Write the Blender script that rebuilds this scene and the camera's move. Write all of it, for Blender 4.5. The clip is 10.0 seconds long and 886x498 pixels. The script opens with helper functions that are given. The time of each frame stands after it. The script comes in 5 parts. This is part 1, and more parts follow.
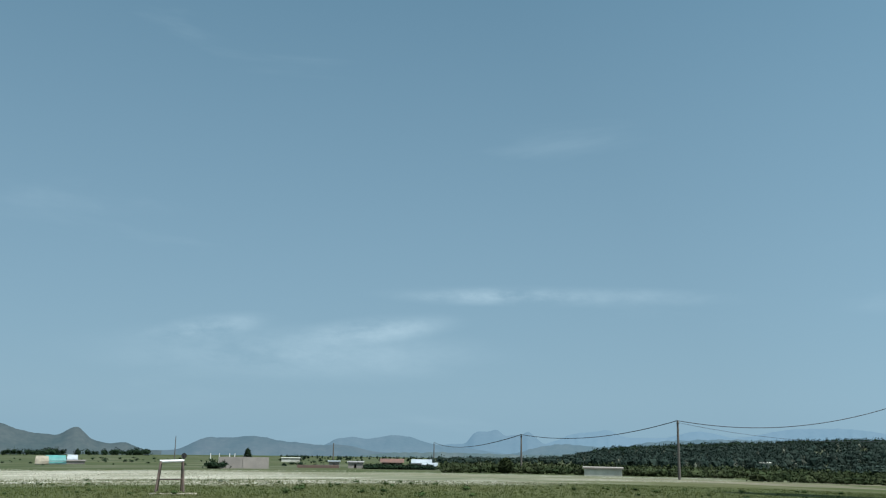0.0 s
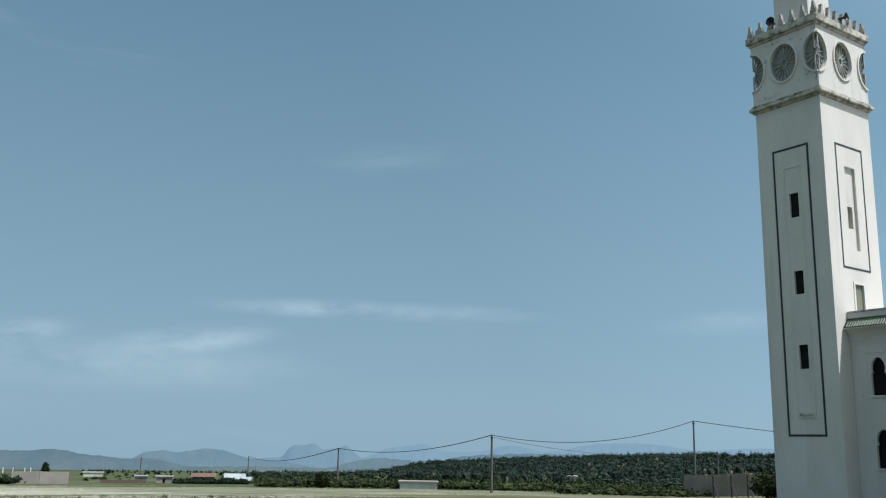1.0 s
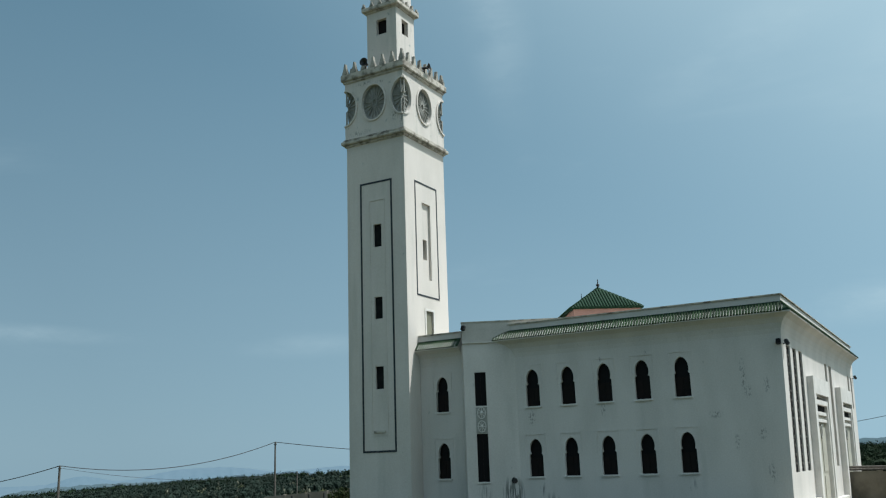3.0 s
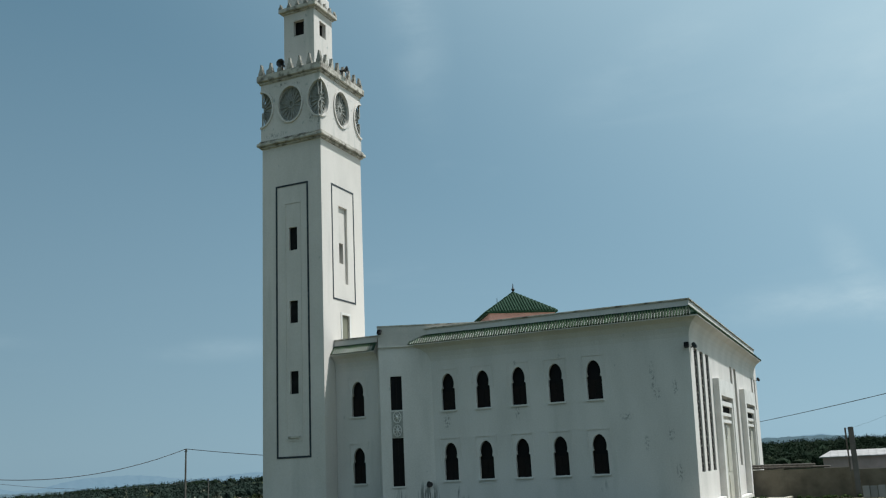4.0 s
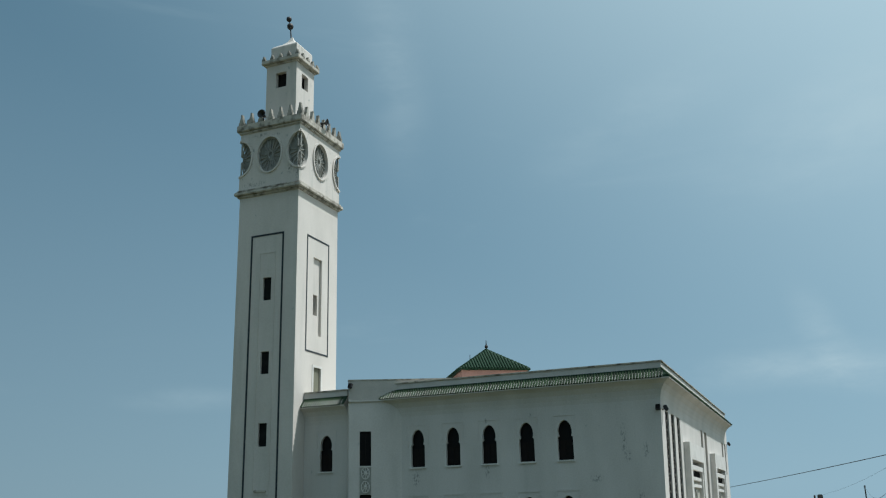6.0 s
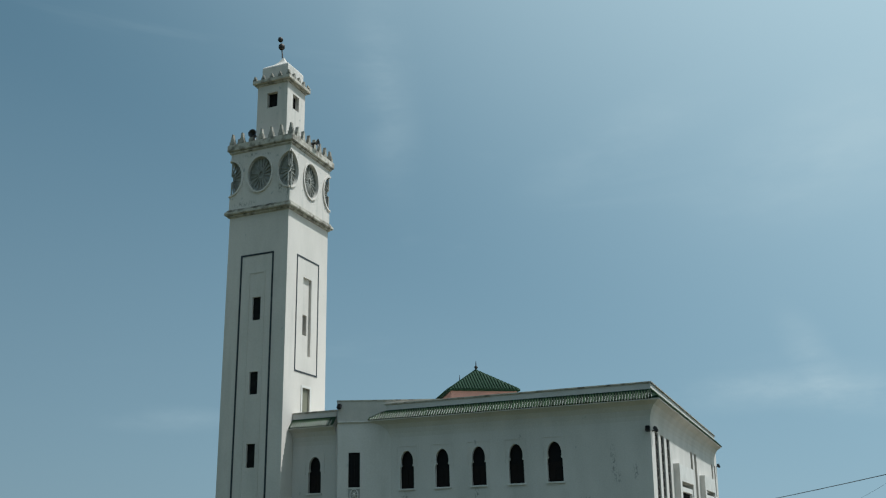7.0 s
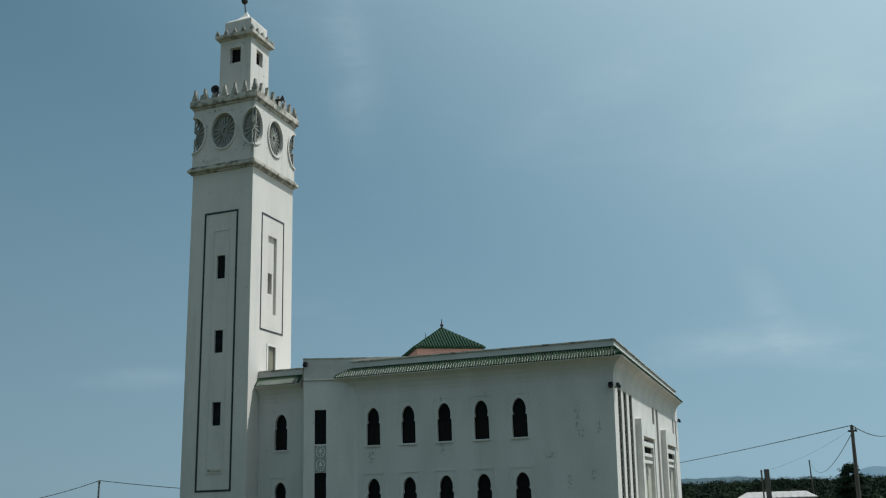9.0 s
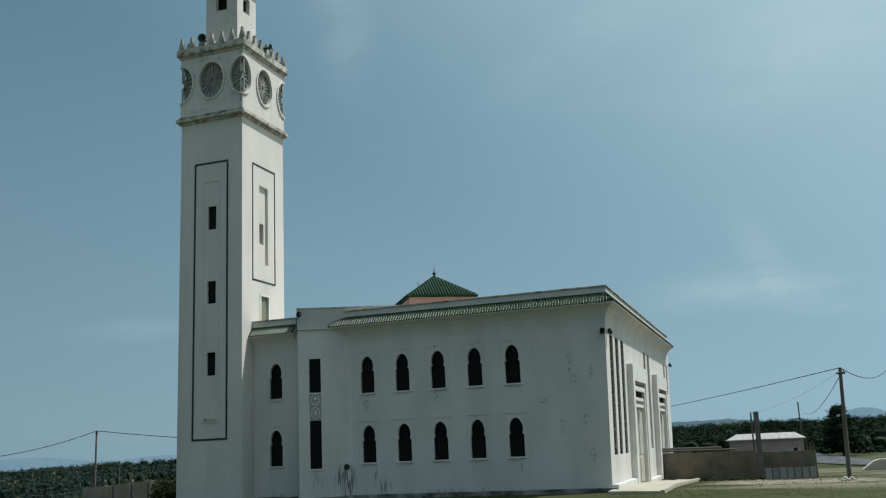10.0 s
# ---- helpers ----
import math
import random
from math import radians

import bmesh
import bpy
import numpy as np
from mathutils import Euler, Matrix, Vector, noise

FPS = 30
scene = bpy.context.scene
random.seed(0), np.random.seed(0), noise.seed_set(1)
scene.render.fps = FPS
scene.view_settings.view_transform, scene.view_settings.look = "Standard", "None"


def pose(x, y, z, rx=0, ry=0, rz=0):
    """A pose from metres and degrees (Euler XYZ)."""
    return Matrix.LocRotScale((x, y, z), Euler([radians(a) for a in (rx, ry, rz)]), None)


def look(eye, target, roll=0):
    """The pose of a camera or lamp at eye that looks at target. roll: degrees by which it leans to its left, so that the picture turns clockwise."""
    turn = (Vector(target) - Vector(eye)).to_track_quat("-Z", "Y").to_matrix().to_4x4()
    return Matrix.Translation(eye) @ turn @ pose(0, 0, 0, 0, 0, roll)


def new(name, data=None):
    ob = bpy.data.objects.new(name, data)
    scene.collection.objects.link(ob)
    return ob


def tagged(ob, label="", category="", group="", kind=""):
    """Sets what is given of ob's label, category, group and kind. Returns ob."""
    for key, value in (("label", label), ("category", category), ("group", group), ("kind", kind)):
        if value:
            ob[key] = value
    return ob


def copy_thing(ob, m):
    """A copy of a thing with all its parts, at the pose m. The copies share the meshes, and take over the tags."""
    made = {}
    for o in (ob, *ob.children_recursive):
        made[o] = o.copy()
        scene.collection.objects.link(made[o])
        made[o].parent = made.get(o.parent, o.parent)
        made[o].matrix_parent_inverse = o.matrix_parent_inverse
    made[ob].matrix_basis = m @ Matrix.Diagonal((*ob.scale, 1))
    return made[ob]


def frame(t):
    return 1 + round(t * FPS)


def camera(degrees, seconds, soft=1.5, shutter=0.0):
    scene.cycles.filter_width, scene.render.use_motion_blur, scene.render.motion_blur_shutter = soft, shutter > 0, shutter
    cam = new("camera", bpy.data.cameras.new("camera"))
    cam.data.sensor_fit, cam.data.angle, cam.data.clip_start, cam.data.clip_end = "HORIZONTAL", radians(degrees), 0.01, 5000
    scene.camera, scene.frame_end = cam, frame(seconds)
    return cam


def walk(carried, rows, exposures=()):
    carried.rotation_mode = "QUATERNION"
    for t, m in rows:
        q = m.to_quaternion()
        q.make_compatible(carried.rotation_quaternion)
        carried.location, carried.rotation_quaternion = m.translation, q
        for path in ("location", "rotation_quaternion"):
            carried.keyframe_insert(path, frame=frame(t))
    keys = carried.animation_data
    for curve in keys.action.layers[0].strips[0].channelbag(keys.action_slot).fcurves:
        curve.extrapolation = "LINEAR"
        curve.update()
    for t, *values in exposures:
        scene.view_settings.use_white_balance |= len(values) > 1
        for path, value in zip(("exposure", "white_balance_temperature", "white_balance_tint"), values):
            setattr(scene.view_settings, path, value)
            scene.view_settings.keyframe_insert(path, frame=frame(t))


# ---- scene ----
EYE = 2.32
cam = camera(51.584, 10.0, soft=1.2)
# seconds, heading to the left of +y, pitch up, lean to the left
ROWS = [
    (0.0, 66.3, 11.07, 0.89), (0.5, 60.5, 11.72, 0.98), (1.0, 55.23, 12.08, 1.1), (1.5, 49.61, 12.41, 0.68),
    (2.0, 42.71, 12.33, -0.08), (2.5, 35.58, 12.79, -1.1), (3.0, 29.46, 13.27, -1.9), (3.2, 27.82, 13.41, -2.1),
    (4.3, 23.45, 13.01, -2.68), (4.5, 23.15, 12.77, -2.53), (5.0, 22.81, 13.83, -2.1), (5.2, 22.99, 15.27, -2.0),
    (5.5, 22.71, 16.42, -1.76), (5.7, 22.54, 16.46, -1.6), (6.8, 21.92, 17.87, -1.3), (7.0, 21.7, 17.95, -1.38),
    (7.5, 21.38, 17.78, -1.3), (8.0, 20.88, 17.36, -0.97), (8.5, 20.23, 16.58, -1.52), (9.0, 19.56, 15.29, -1.92),
    (9.5, 19.22, 14.03, -2.43), (10.0, 19.17, 12.06, -2.62),
]
EXPOSURES = [(0.0, 0.33, 6100, 6), (1.2, 0.3, 6200, 9), (2.0, 0.28, 6300, 8), (3.2, 0.16, 6300, 5), (4.5, 0.06, 6300, 6), (5.5, -0.02, 6250, 5), (7.5, -0.08, 6200, 4), (9.0, -0.1, 6250, 4), (10.0, -0.05, 6350, 4)]
walk(cam, [(t, pose(0, 0, EYE, 0, 0, yaw) @ pose(0, 0, 0, 90 + pitch) @ pose(0, 0, 0, 0, 0, lean)) for t, yaw, pitch, lean in ROWS], EXPOSURES)

# ---- sky and sun ----
SUN = Vector((1.34, 0.66, 2.97)).normalized()
world = bpy.data.worlds.new("sky")
scene.world = world
world.use_nodes = True
wt = world.node_tree
sky = wt.nodes.new("ShaderNodeTexSky")
sky.sky_type, sky.sun_disc = "NISHITA", False
sky.sun_elevation, sky.sun_rotation = math.asin(SUN.z), math.atan2(SUN.x, SUN.y)
sky.air_density, sky.dust_density, sky.ozone_density, sky.altitude = 1.0, 0.8, 1.5, 400
back = wt.nodes["Background"]
back.inputs[1].default_value = 0.1
# thin wisps of high cloud
coord = wt.nodes.new("ShaderNodeTexCoord")
squash = wt.nodes.new("ShaderNodeMapping")
squash.inputs["Scale"].default_value = (1.6, 1.6, 9.0)
squash.inputs["Rotation"].default_value = (0.05, -0.06, 0.3)
wisp = wt.nodes.new("ShaderNodeTexNoise")
wisp.inputs["Scale"].default_value, wisp.inputs["Detail"].default_value, wisp.inputs["Roughness"].default_value = 1.5, 7, 0.55
wisp.inputs["Distortion"].default_value = 0.5
ramp = wt.nodes.new("ShaderNodeMapRange")
ramp.interpolation_type = "SMOOTHSTEP"
ramp.inputs[1].default_value, ramp.inputs[2].default_value, ramp.inputs[4].default_value = 0.58, 0.85, 0.14
veil = wt.nodes.new("ShaderNodeMix")
veil.data_type = "RGBA"
veil.inputs[7].default_value = (5.2, 6.4, 7.0, 1)
wt.links.new(coord.outputs["Generated"], squash.inputs[0])
wt.links.new(squash.outputs[0], wisp.inputs[0])
wt.links.new(wisp.outputs[0], ramp.inputs[0])
# streaks of cirrus that stand in the west and north: heading, height, half width, half height, tilt in degrees, and thickness
STREAKS = (
    (58.5, 8.15, 10.0, 0.6, -1, 0.2), (63.5, 8.1, 5.0, 0.5, 1, 0.2), (70.2, 6.0, 4.6, 0.8, 6, 0.28), (80.6, 5.8, 3.4, 0.7, 10, 0.28),
    (75.0, 4.4, 12.0, 1.6, 0, 0.16), (38.5, 7.5, 4.5, 0.8, 0, 0.09), (25.6, 28.5, 2.0, 8.0, 8, 0.1), (-0.3, 9.9, 1.3, 3.4, 22, 0.17),
    (2.4, 8.4, 6.5, 1.3, 3, 0.2), (-3.6, 7.4, 5.0, 1.2, -4, 0.24), (-4.0, 22.0, 9.0, 4.0, 14, 0.16), (9.0, 24.0, 7.0, 2.2, 22, 0.1),
)
fray = wt.nodes.new("ShaderNodeTexNoise")
fray.inputs["Scale"].default_value, fray.inputs["Detail"].default_value, fray.inputs["Roughness"].default_value = 7.0, 8, 0.62
tear = wt.nodes.new("ShaderNodeMapRange")
tear.inputs[1].default_value, tear.inputs[2].default_value, tear.inputs[3].default_value, tear.inputs[4].default_value = 0.36, 0.66, 0.05, 1.0
wt.links.new(fray.outputs[0], tear.inputs[0])
fray_map = wt.nodes.new("ShaderNodeMapping")
fray_map.inputs["Scale"].default_value = (1, 1, 2.6)
wt.links.new(coord.outputs["Generated"], fray_map.inputs[0])
wt.links.new(fray_map.outputs[0], fray.inputs[0])
total = ramp.outputs[0]
for az, el, half_w, half_h, tilt, thick in STREAKS:
    turn = wt.nodes.new("ShaderNodeMapping")
    turn.vector_type = "TEXTURE"
    turn.inputs["Rotation"].default_value = (pose(0, 0, 0, 0, 0, az) @ pose(0, 0, 0, el) @ pose(0, 0, 0, 0, -tilt)).to_euler()
    turn.inputs["Scale"].default_value = (math.sin(radians(half_w)), 1000, math.sin(radians(half_h)))
    size = wt.nodes.new("ShaderNodeVectorMath")
    size.operation = "LENGTH"
    edge = wt.nodes.new("ShaderNodeMapRange")
    edge.interpolation_type = "SMOOTHSTEP"
    edge.inputs[1].default_value, edge.inputs[2].default_value, edge.inputs[3].default_value, edge.inputs[4].default_value = 0.0, 1.35, 2 * thick, 0.0
    amount, both = wt.nodes.new("ShaderNodeMath"), wt.nodes.new("ShaderNodeMath")
    amount.operation, both.operation = "MULTIPLY", "ADD"
    wt.links.new(coord.outputs["Generated"], turn.inputs[0])
    wt.links.new(turn.outputs[0], size.inputs[0])
    wt.links.new(size.outputs["Value"], edge.inputs[0])
    wt.links.new(edge.outputs[0], amount.inputs[0])
    wt.links.new(tear.outputs[0], amount.inputs[1])
    wt.links.new(amount.outputs[0], both.inputs[0])
    wt.links.new(total, both.inputs[1])
    total = both.outputs[0]
wt.links.new(total, veil.inputs[0])
# pale summer haze, thickest towards the horizon
sepw = wt.nodes.new("ShaderNodeSeparateXYZ")
wt.links.new(coord.outputs["Generated"], sepw.inputs[0])
low = wt.nodes.new("ShaderNodeMapRange")
low.inputs[1].default_value, low.inputs[2].default_value, low.inputs[3].default_value, low.inputs[4].default_value = 0.0, 0.6, 0.96, 0.8
wt.links.new(sepw.outputs[2], low.inputs[0])
haze = wt.nodes.new("ShaderNodeMix")
haze.data_type = "RGBA"
# the haze brightens and whitens round the sun
dot = wt.nodes.new("ShaderNodeVectorMath")
dot.operation = "DOT_PRODUCT"
dot.inputs[1].default_value = SUN
wt.links.new(coord.outputs["Generated"], dot.inputs[0])
glow = wt.nodes.new("ShaderNodeMapRange")
glow.interpolation_type = "SMOOTHSTEP"
glow.inputs[1].default_value, glow.inputs[2].default_value = 0.25, 0.95
wt.links.new(dot.outputs["Value"], glow.inputs[0])
tone = wt.nodes.new("ShaderNodeMix")
tone.data_type = "RGBA"
tone.inputs[7].default_value = (7.4, 9.2, 9.7, 1)
height = wt.nodes.new("ShaderNodeMapRange")
height.inputs[1].default_value, height.inputs[2].default_value = 0.03, 0.56
wt.links.new(sepw.outputs[2], height.inputs[0])
air = wt.nodes.new("ShaderNodeMix")
air.data_type = "RGBA"
air.inputs[6].default_value, air.inputs[7].default_value = (2.55, 3.85, 4.75, 1), (1.02, 2.08, 2.82, 1)
wt.links.new(height.outputs[0], air.inputs[0])
fall = wt.nodes.new("ShaderNodeMapRange")
fall.inputs[1].default_value, fall.inputs[2].default_value, fall.inputs[3].default_value, fall.inputs[4].default_value = -0.3, 0.6, 0.86, 1.22
side = wt.nodes.new("ShaderNodeVectorMath")
side.operation = "DOT_PRODUCT"
side.inputs[1].default_value = Vector((0.8, 0.45, 0.35)).normalized()
wt.links.new(coord.outputs["Generated"], side.inputs[0])
wt.links.new(side.outputs["Value"], fall.inputs[0])
dim = wt.nodes.new("ShaderNodeVectorMath")
dim.operation = "SCALE"
wt.links.new(air.outputs[2], dim.inputs[0])
wt.links.new(fall.outputs[0], dim.inputs["Scale"])
wt.links.new(dim.outputs[0], tone.inputs[6])
wt.links.new(glow.outputs[0], tone.inputs[0])
wt.links.new(tone.outputs[2], haze.inputs[7])
wt.links.new(low.outputs[0], haze.inputs[0])
wt.links.new(sky.outputs[0], haze.inputs[6])
wt.links.new(haze.outputs[2], veil.inputs[6])
wt.links.new(veil.outputs[2], back.inputs[0])
sun = new("sun", bpy.data.lights.new("sun", "SUN"))
sun.data.energy, sun.data.angle, sun.data.color = 4.9, radians(0.53), (1.0, 0.99, 0.97)
sun.matrix_world = look(SUN * 100, (0, 0, 0))


# ---- materials ----
def material(name, col, col2=None, scale=2.0, rough=0.85, metal=0.0, bump=0.0, fine=40.0, stretch=(1, 1, 1), lo=0.35, hi=0.7, per_piece=0.0):
    m = bpy.data.materials.new(name)
    m.use_nodes = True
    n, ln = m.node_tree.nodes, m.node_tree.links
    p = n["Principled BSDF"]
    p.inputs["Roughness"].default_value, p.inputs["Metallic"].default_value = rough, metal
    if col2 is None:
        col2 = tuple(c * 0.7 for c in col)
    tc, mp = n.new("ShaderNodeTexCoord"), n.new("ShaderNodeMapping")
    mp.inputs["Scale"].default_value = stretch
    ln.new(tc.outputs["Object"], mp.inputs[0])
    big, small = n.new("ShaderNodeTexNoise"), n.new("ShaderNodeTexNoise")
    big.inputs["Scale"].default_value, big.inputs["Detail"].default_value = scale, 6
    small.inputs["Scale"].default_value, small.inputs["Detail"].default_value = fine, 4
    ln.new(mp.outputs[0], big.inputs[0])
    ln.new(tc.outputs["Object"], small.inputs[0])
    r = n.new("ShaderNodeMapRange")
    r.inputs[1].default_value, r.inputs[2].default_value = lo, hi
    ln.new(big.outputs[0], r.inputs[0])
    mix = n.new("ShaderNodeMix")
    mix.data_type = "RGBA"
    mix.inputs[6].default_value, mix.inputs[7].default_value = (*col, 1), (*col2, 1)
    ln.new(r.outputs[0], mix.inputs[0])
    grain = n.new("ShaderNodeMix")
    grain.data_type, grain.blend_type = "RGBA", "OVERLAY"
    grain.inputs[0].default_value = 0.35
    ln.new(mix.outputs[2], grain.inputs[6])
    ln.new(small.outputs[0], grain.inputs[7])
    out = grain.outputs[2]
    if per_piece:
        info, hs, rr = n.new("ShaderNodeObjectInfo"), n.new("ShaderNodeHueSaturation"), n.new("ShaderNodeMapRange")
        rr.inputs[3].default_value, rr.inputs[4].default_value = 1 - per_piece, 1 + per_piece
        ln.new(info.outputs["Random"], rr.inputs[0])
        ln.new(rr.outputs[0], hs.inputs["Value"])
        ln.new(out, hs.inputs["Color"])
        out = hs.outputs[0]
    ln.new(out, p.inputs["Base Color"])
    if bump:
        b = n.new("ShaderNodeBump")
        b.inputs["Strength"].default_value, b.inputs["Distance"].default_value = bump, 0.03
        ln.new(small.outputs[0], b.inputs["Height"])
        ln.new(b.outputs[0], p.inputs["Normal"])
    return m


def island_tint(m, amount):
    """Varies the value of each loose piece of a joined mesh."""
    n, ln = m.node_tree.nodes, m.node_tree.links
    p = n["Principled BSDF"]
    src = p.inputs["Base Color"].links[0].from_socket
    g, rr, hs = n.new("ShaderNodeNewGeometry"), n.new("ShaderNodeMapRange"), n.new("ShaderNodeHueSaturation")
    rr.inputs[3].default_value, rr.inputs[4].default_value = 1 - amount, 1 + amount
    ln.new(g.outputs["Random Per Island"], rr.inputs[0])
    ln.new(rr.outputs[0], hs.inputs["Value"])
    ln.new(src, hs.inputs["Color"])
    ln.new(hs.outputs[0], p.inputs["Base Color"])
    return m


def whitewash(name, spots, warm=1.0, wear=1.0):
    """Old white limewash: streaks run down it, paint has flaked, and there are damp stains at the given spots (x, y, z, width, height)."""
    m = material(name, (0.595 * warm, 0.555, 0.522 / warm), (0.497 * warm, 0.468, 0.437 / warm), 0.7, 0.9, bump=0.08, fine=16, stretch=(1, 1, 0.35), lo=0.4, hi=0.75)
    n, ln = m.node_tree.nodes, m.node_tree.links
    p = n["Principled BSDF"]
    out = p.inputs["Base Color"].links[0].from_socket
    out.node.inputs[0].default_value = 0.16
    tc = n.new("ShaderNodeTexCoord")

    def darken(out, mask, col):
        mx = n.new("ShaderNodeMix")
        mx.data_type = "RGBA"
        mx.inputs[7].default_value = (*col, 1)
        ln.new(out, mx.inputs[6])
        ln.new(mask, mx.inputs[0])
        return mx.outputs[2]

    for scale, stretch, lo, hi, most, col in ((1.6, (1, 1, 0.12), 0.6, 0.8, 0.35, (0.36, 0.36, 0.32)), (3.2, (1, 1, 0.8), 0.71, 0.76, 0.7, (0.33, 0.34, 0.32))):
        mp, ns, r = n.new("ShaderNodeMapping"), n.new("ShaderNodeTexNoise"), n.new("ShaderNodeMapRange")
        mp.inputs["Scale"].default_value = stretch
        ns.inputs["Scale"].default_value, ns.inputs["Detail"].default_value = scale, 5
        r.inputs[1].default_value, r.inputs[2].default_value, r.inputs[4].default_value = lo - 0.09 * (wear - 1), hi - 0.09 * (wear - 1), min(0.9, most * wear)
        ln.new(tc.outputs["Object"], mp.inputs[0])
        ln.new(mp.outputs[0], ns.inputs[0])
        ln.new(ns.outputs[0], r.inputs[0])
        out = darken(out, r.outputs[0], col)
    for x, y, z, w, h in spots:
        mp, ln_, r, ns, mul = n.new("ShaderNodeMapping"), n.new("ShaderNodeVectorMath"), n.new("ShaderNodeMapRange"), n.new("ShaderNodeTexNoise"), n.new("ShaderNodeMath")
        mp.vector_type = "TEXTURE"
        mp.inputs["Location"].default_value, mp.inputs["Scale"].default_value = (x, y, z), (w, 3.0, h)
        ln_.operation = "LENGTH"
        r.inputs[1].default_value, r.inputs[2].default_value, r.inputs[3].default_value, r.inputs[4].default_value = 0.2, 1.0, 1.0, 0.0
        ns.inputs["Scale"].default_value, ns.inputs["Detail"].default_value = 13.0, 7
        st, cut = n.new("ShaderNodeMapping"), n.new("ShaderNodeMapRange")
        st.inputs["Scale"].default_value = (1, 1, 0.55) if z > 1.2 else (0.6, 1, 0.08)
        cut.inputs[1].default_value, cut.inputs[2].default_value, cut.inputs[4].default_value = 0.49, 0.58, 0.75
        mul.operation = "MULTIPLY"
        ln.new(tc.outputs["Object"], mp.inputs[0])
        ln.new(mp.outputs[0], ln_.inputs[0])
        ln.new(ln_.outputs["Value"], r.inputs[0])
        ln.new(tc.outputs["Object"], st.inputs[0])
        ln.new(st.outputs[0], ns.inputs[0])
        ln.new(ns.outputs[0], cut.inputs[0])
        ln.new(r.outputs[0], mul.inputs[0])
        ln.new(cut.outputs[0], mul.inputs[1])
        out = darken(out, mul.outputs[0], (0.13, 0.135, 0.125))
    ln.new(out, p.inputs["Base Color"])
    return m


M_WALL = whitewash("old_limewash", ((5.15, 0, 0.7, 0.55, 1.1), (5.25, 0, 1.0, 0.4, 0.7), (5.1, 0, 0.6, 0.6, 0.9), (5.4, 0, 0.3, 0.35, 0.5), (3.9, 0, 0.95, 0.34, 0.6), (6.6, 0, 1.05, 0.22, 0.4), (4.9, 0, 1.1, 0.3, 0.7), (9.8, 0, 4.6, 0.14, 0.4), (14.9, 0, 4.1, 0.35, 0.22), (16.2, 0, 5.7, 0.16, 0.9), (16.35, 0, 5.0, 0.2, 0.4), (17.15, 0, 5.2, 0.16, 0.45), (16.8, 0, 3.2, 0.22, 0.35), (15.7, 0, 2.9, 0.15, 0.4), (17.0, 0, 1.6, 0.2, 0.5), (7.0, 0, 0.5, 0.5, 0.5), (1.6, 0, 0.1, 1.5, 0.3), (11.0, 0, 0.15, 3.5, 0.25), (6.2, 0, 4.4, 0.25, 0.5), (13.6, 0, 1.2, 0.3, 0.35), (9.8, 0, 6.9, 0.12, 0.15), (12.0, 0, 7.0, 0.1, 0.15)))
M_TOWER = whitewash("tower_limewash", (), 1.02)
M_HEAD = whitewash("weathered_limewash", ((1.4, -2.15, 21.0, 0.4, 0.35), (1.8, -2.15, 20.7, 0.12, 0.7), (-0.6, -2.15, 23.3, 0.6, 0.15), (0.4, -2.15, 23.2, 0.4, 0.12), (-1.0, -2.15, 20.45, 0.9, 0.2)), 1.02, 1.8)
M_TRIM = material("trim_white", (0.64, 0.61, 0.58), (0.54, 0.515, 0.485), 1.5, 0.85, bump=0.1)
M_BAY = material("grey_parapet_render", (0.52, 0.48, 0.44), (0.42, 0.39, 0.36), 1.4, 0.9, bump=0.2)
M_MERLON = material("weathered_merlon", (0.33, 0.31, 0.27), (0.13, 0.12, 0.1), 3.0, 0.9, bump=0.3, lo=0.42, hi=0.66, per_piece=0.2)
M_MOSS = material("damp_plinth", (0.3, 0.28, 0.24), (0.05, 0.055, 0.045), 1.2, 0.95, bump=0.3, lo=0.38, hi=0.62)
M_CORNICE = material("stained_cornice", (0.48, 0.44, 0.38), (0.16, 0.14, 0.115), 2.6, 0.9, bump=0.3, lo=0.46, hi=0.66)
M_LINE = material("dark_blue_paint", (0.014, 0.02, 0.028), (0.03, 0.036, 0.042), 3, 0.7)
M_TILE = material("green_glazed_tile", (0.009, 0.029, 0.008), (0.017, 0.037, 0.014), 3, 0.7, per_piece=0.45)
M_TILE.node_tree.nodes["Principled BSDF"].inputs["Specular IOR Level"].default_value = 0.2
M_TILE_ROOF = material("green_roof_tile", (0.005, 0.028, 0.011), (0.009, 0.036, 0.016), 3, 0.7)
M_TILE_ROOF.node_tree.nodes["Principled BSDF"].inputs["Specular IOR Level"].default_value = 0.2
M_PINK = material("pink_render", (0.5, 0.27, 0.22), (0.42, 0.23, 0.19), 1.2, 0.9, bump=0.2)
M_GLASS = material("dark_window_glass", (0.004, 0.004, 0.005), (0.007, 0.006, 0.006), 2, 0.5)
M_GLASS.node_tree.nodes["Principled BSDF"].inputs["Specular IOR Level"].default_value = 0.12
# near-black colour for boards that stand in for shade inside openings
M_DARK = material("black_shade_fill", (0.01, 0.01, 0.011), (0.02, 0.02, 0.02), 3, 1.0)
M_DARK.node_tree.nodes["Principled BSDF"].inputs["Specular IOR Level"].default_value = 0.05
M_SHUTTER = material("dark_brown_wood", (0.012, 0.008, 0.007), (0.007, 0.006, 0.006), 4, 0.7)
M_SHUTTER.node_tree.nodes["Principled BSDF"].inputs["Specular IOR Level"].default_value = 0.15
M_LATTICE = material("grey_plaster_lattice", (0.33, 0.325, 0.3), (0.22, 0.22, 0.2), 3, 0.9, bump=0.2)
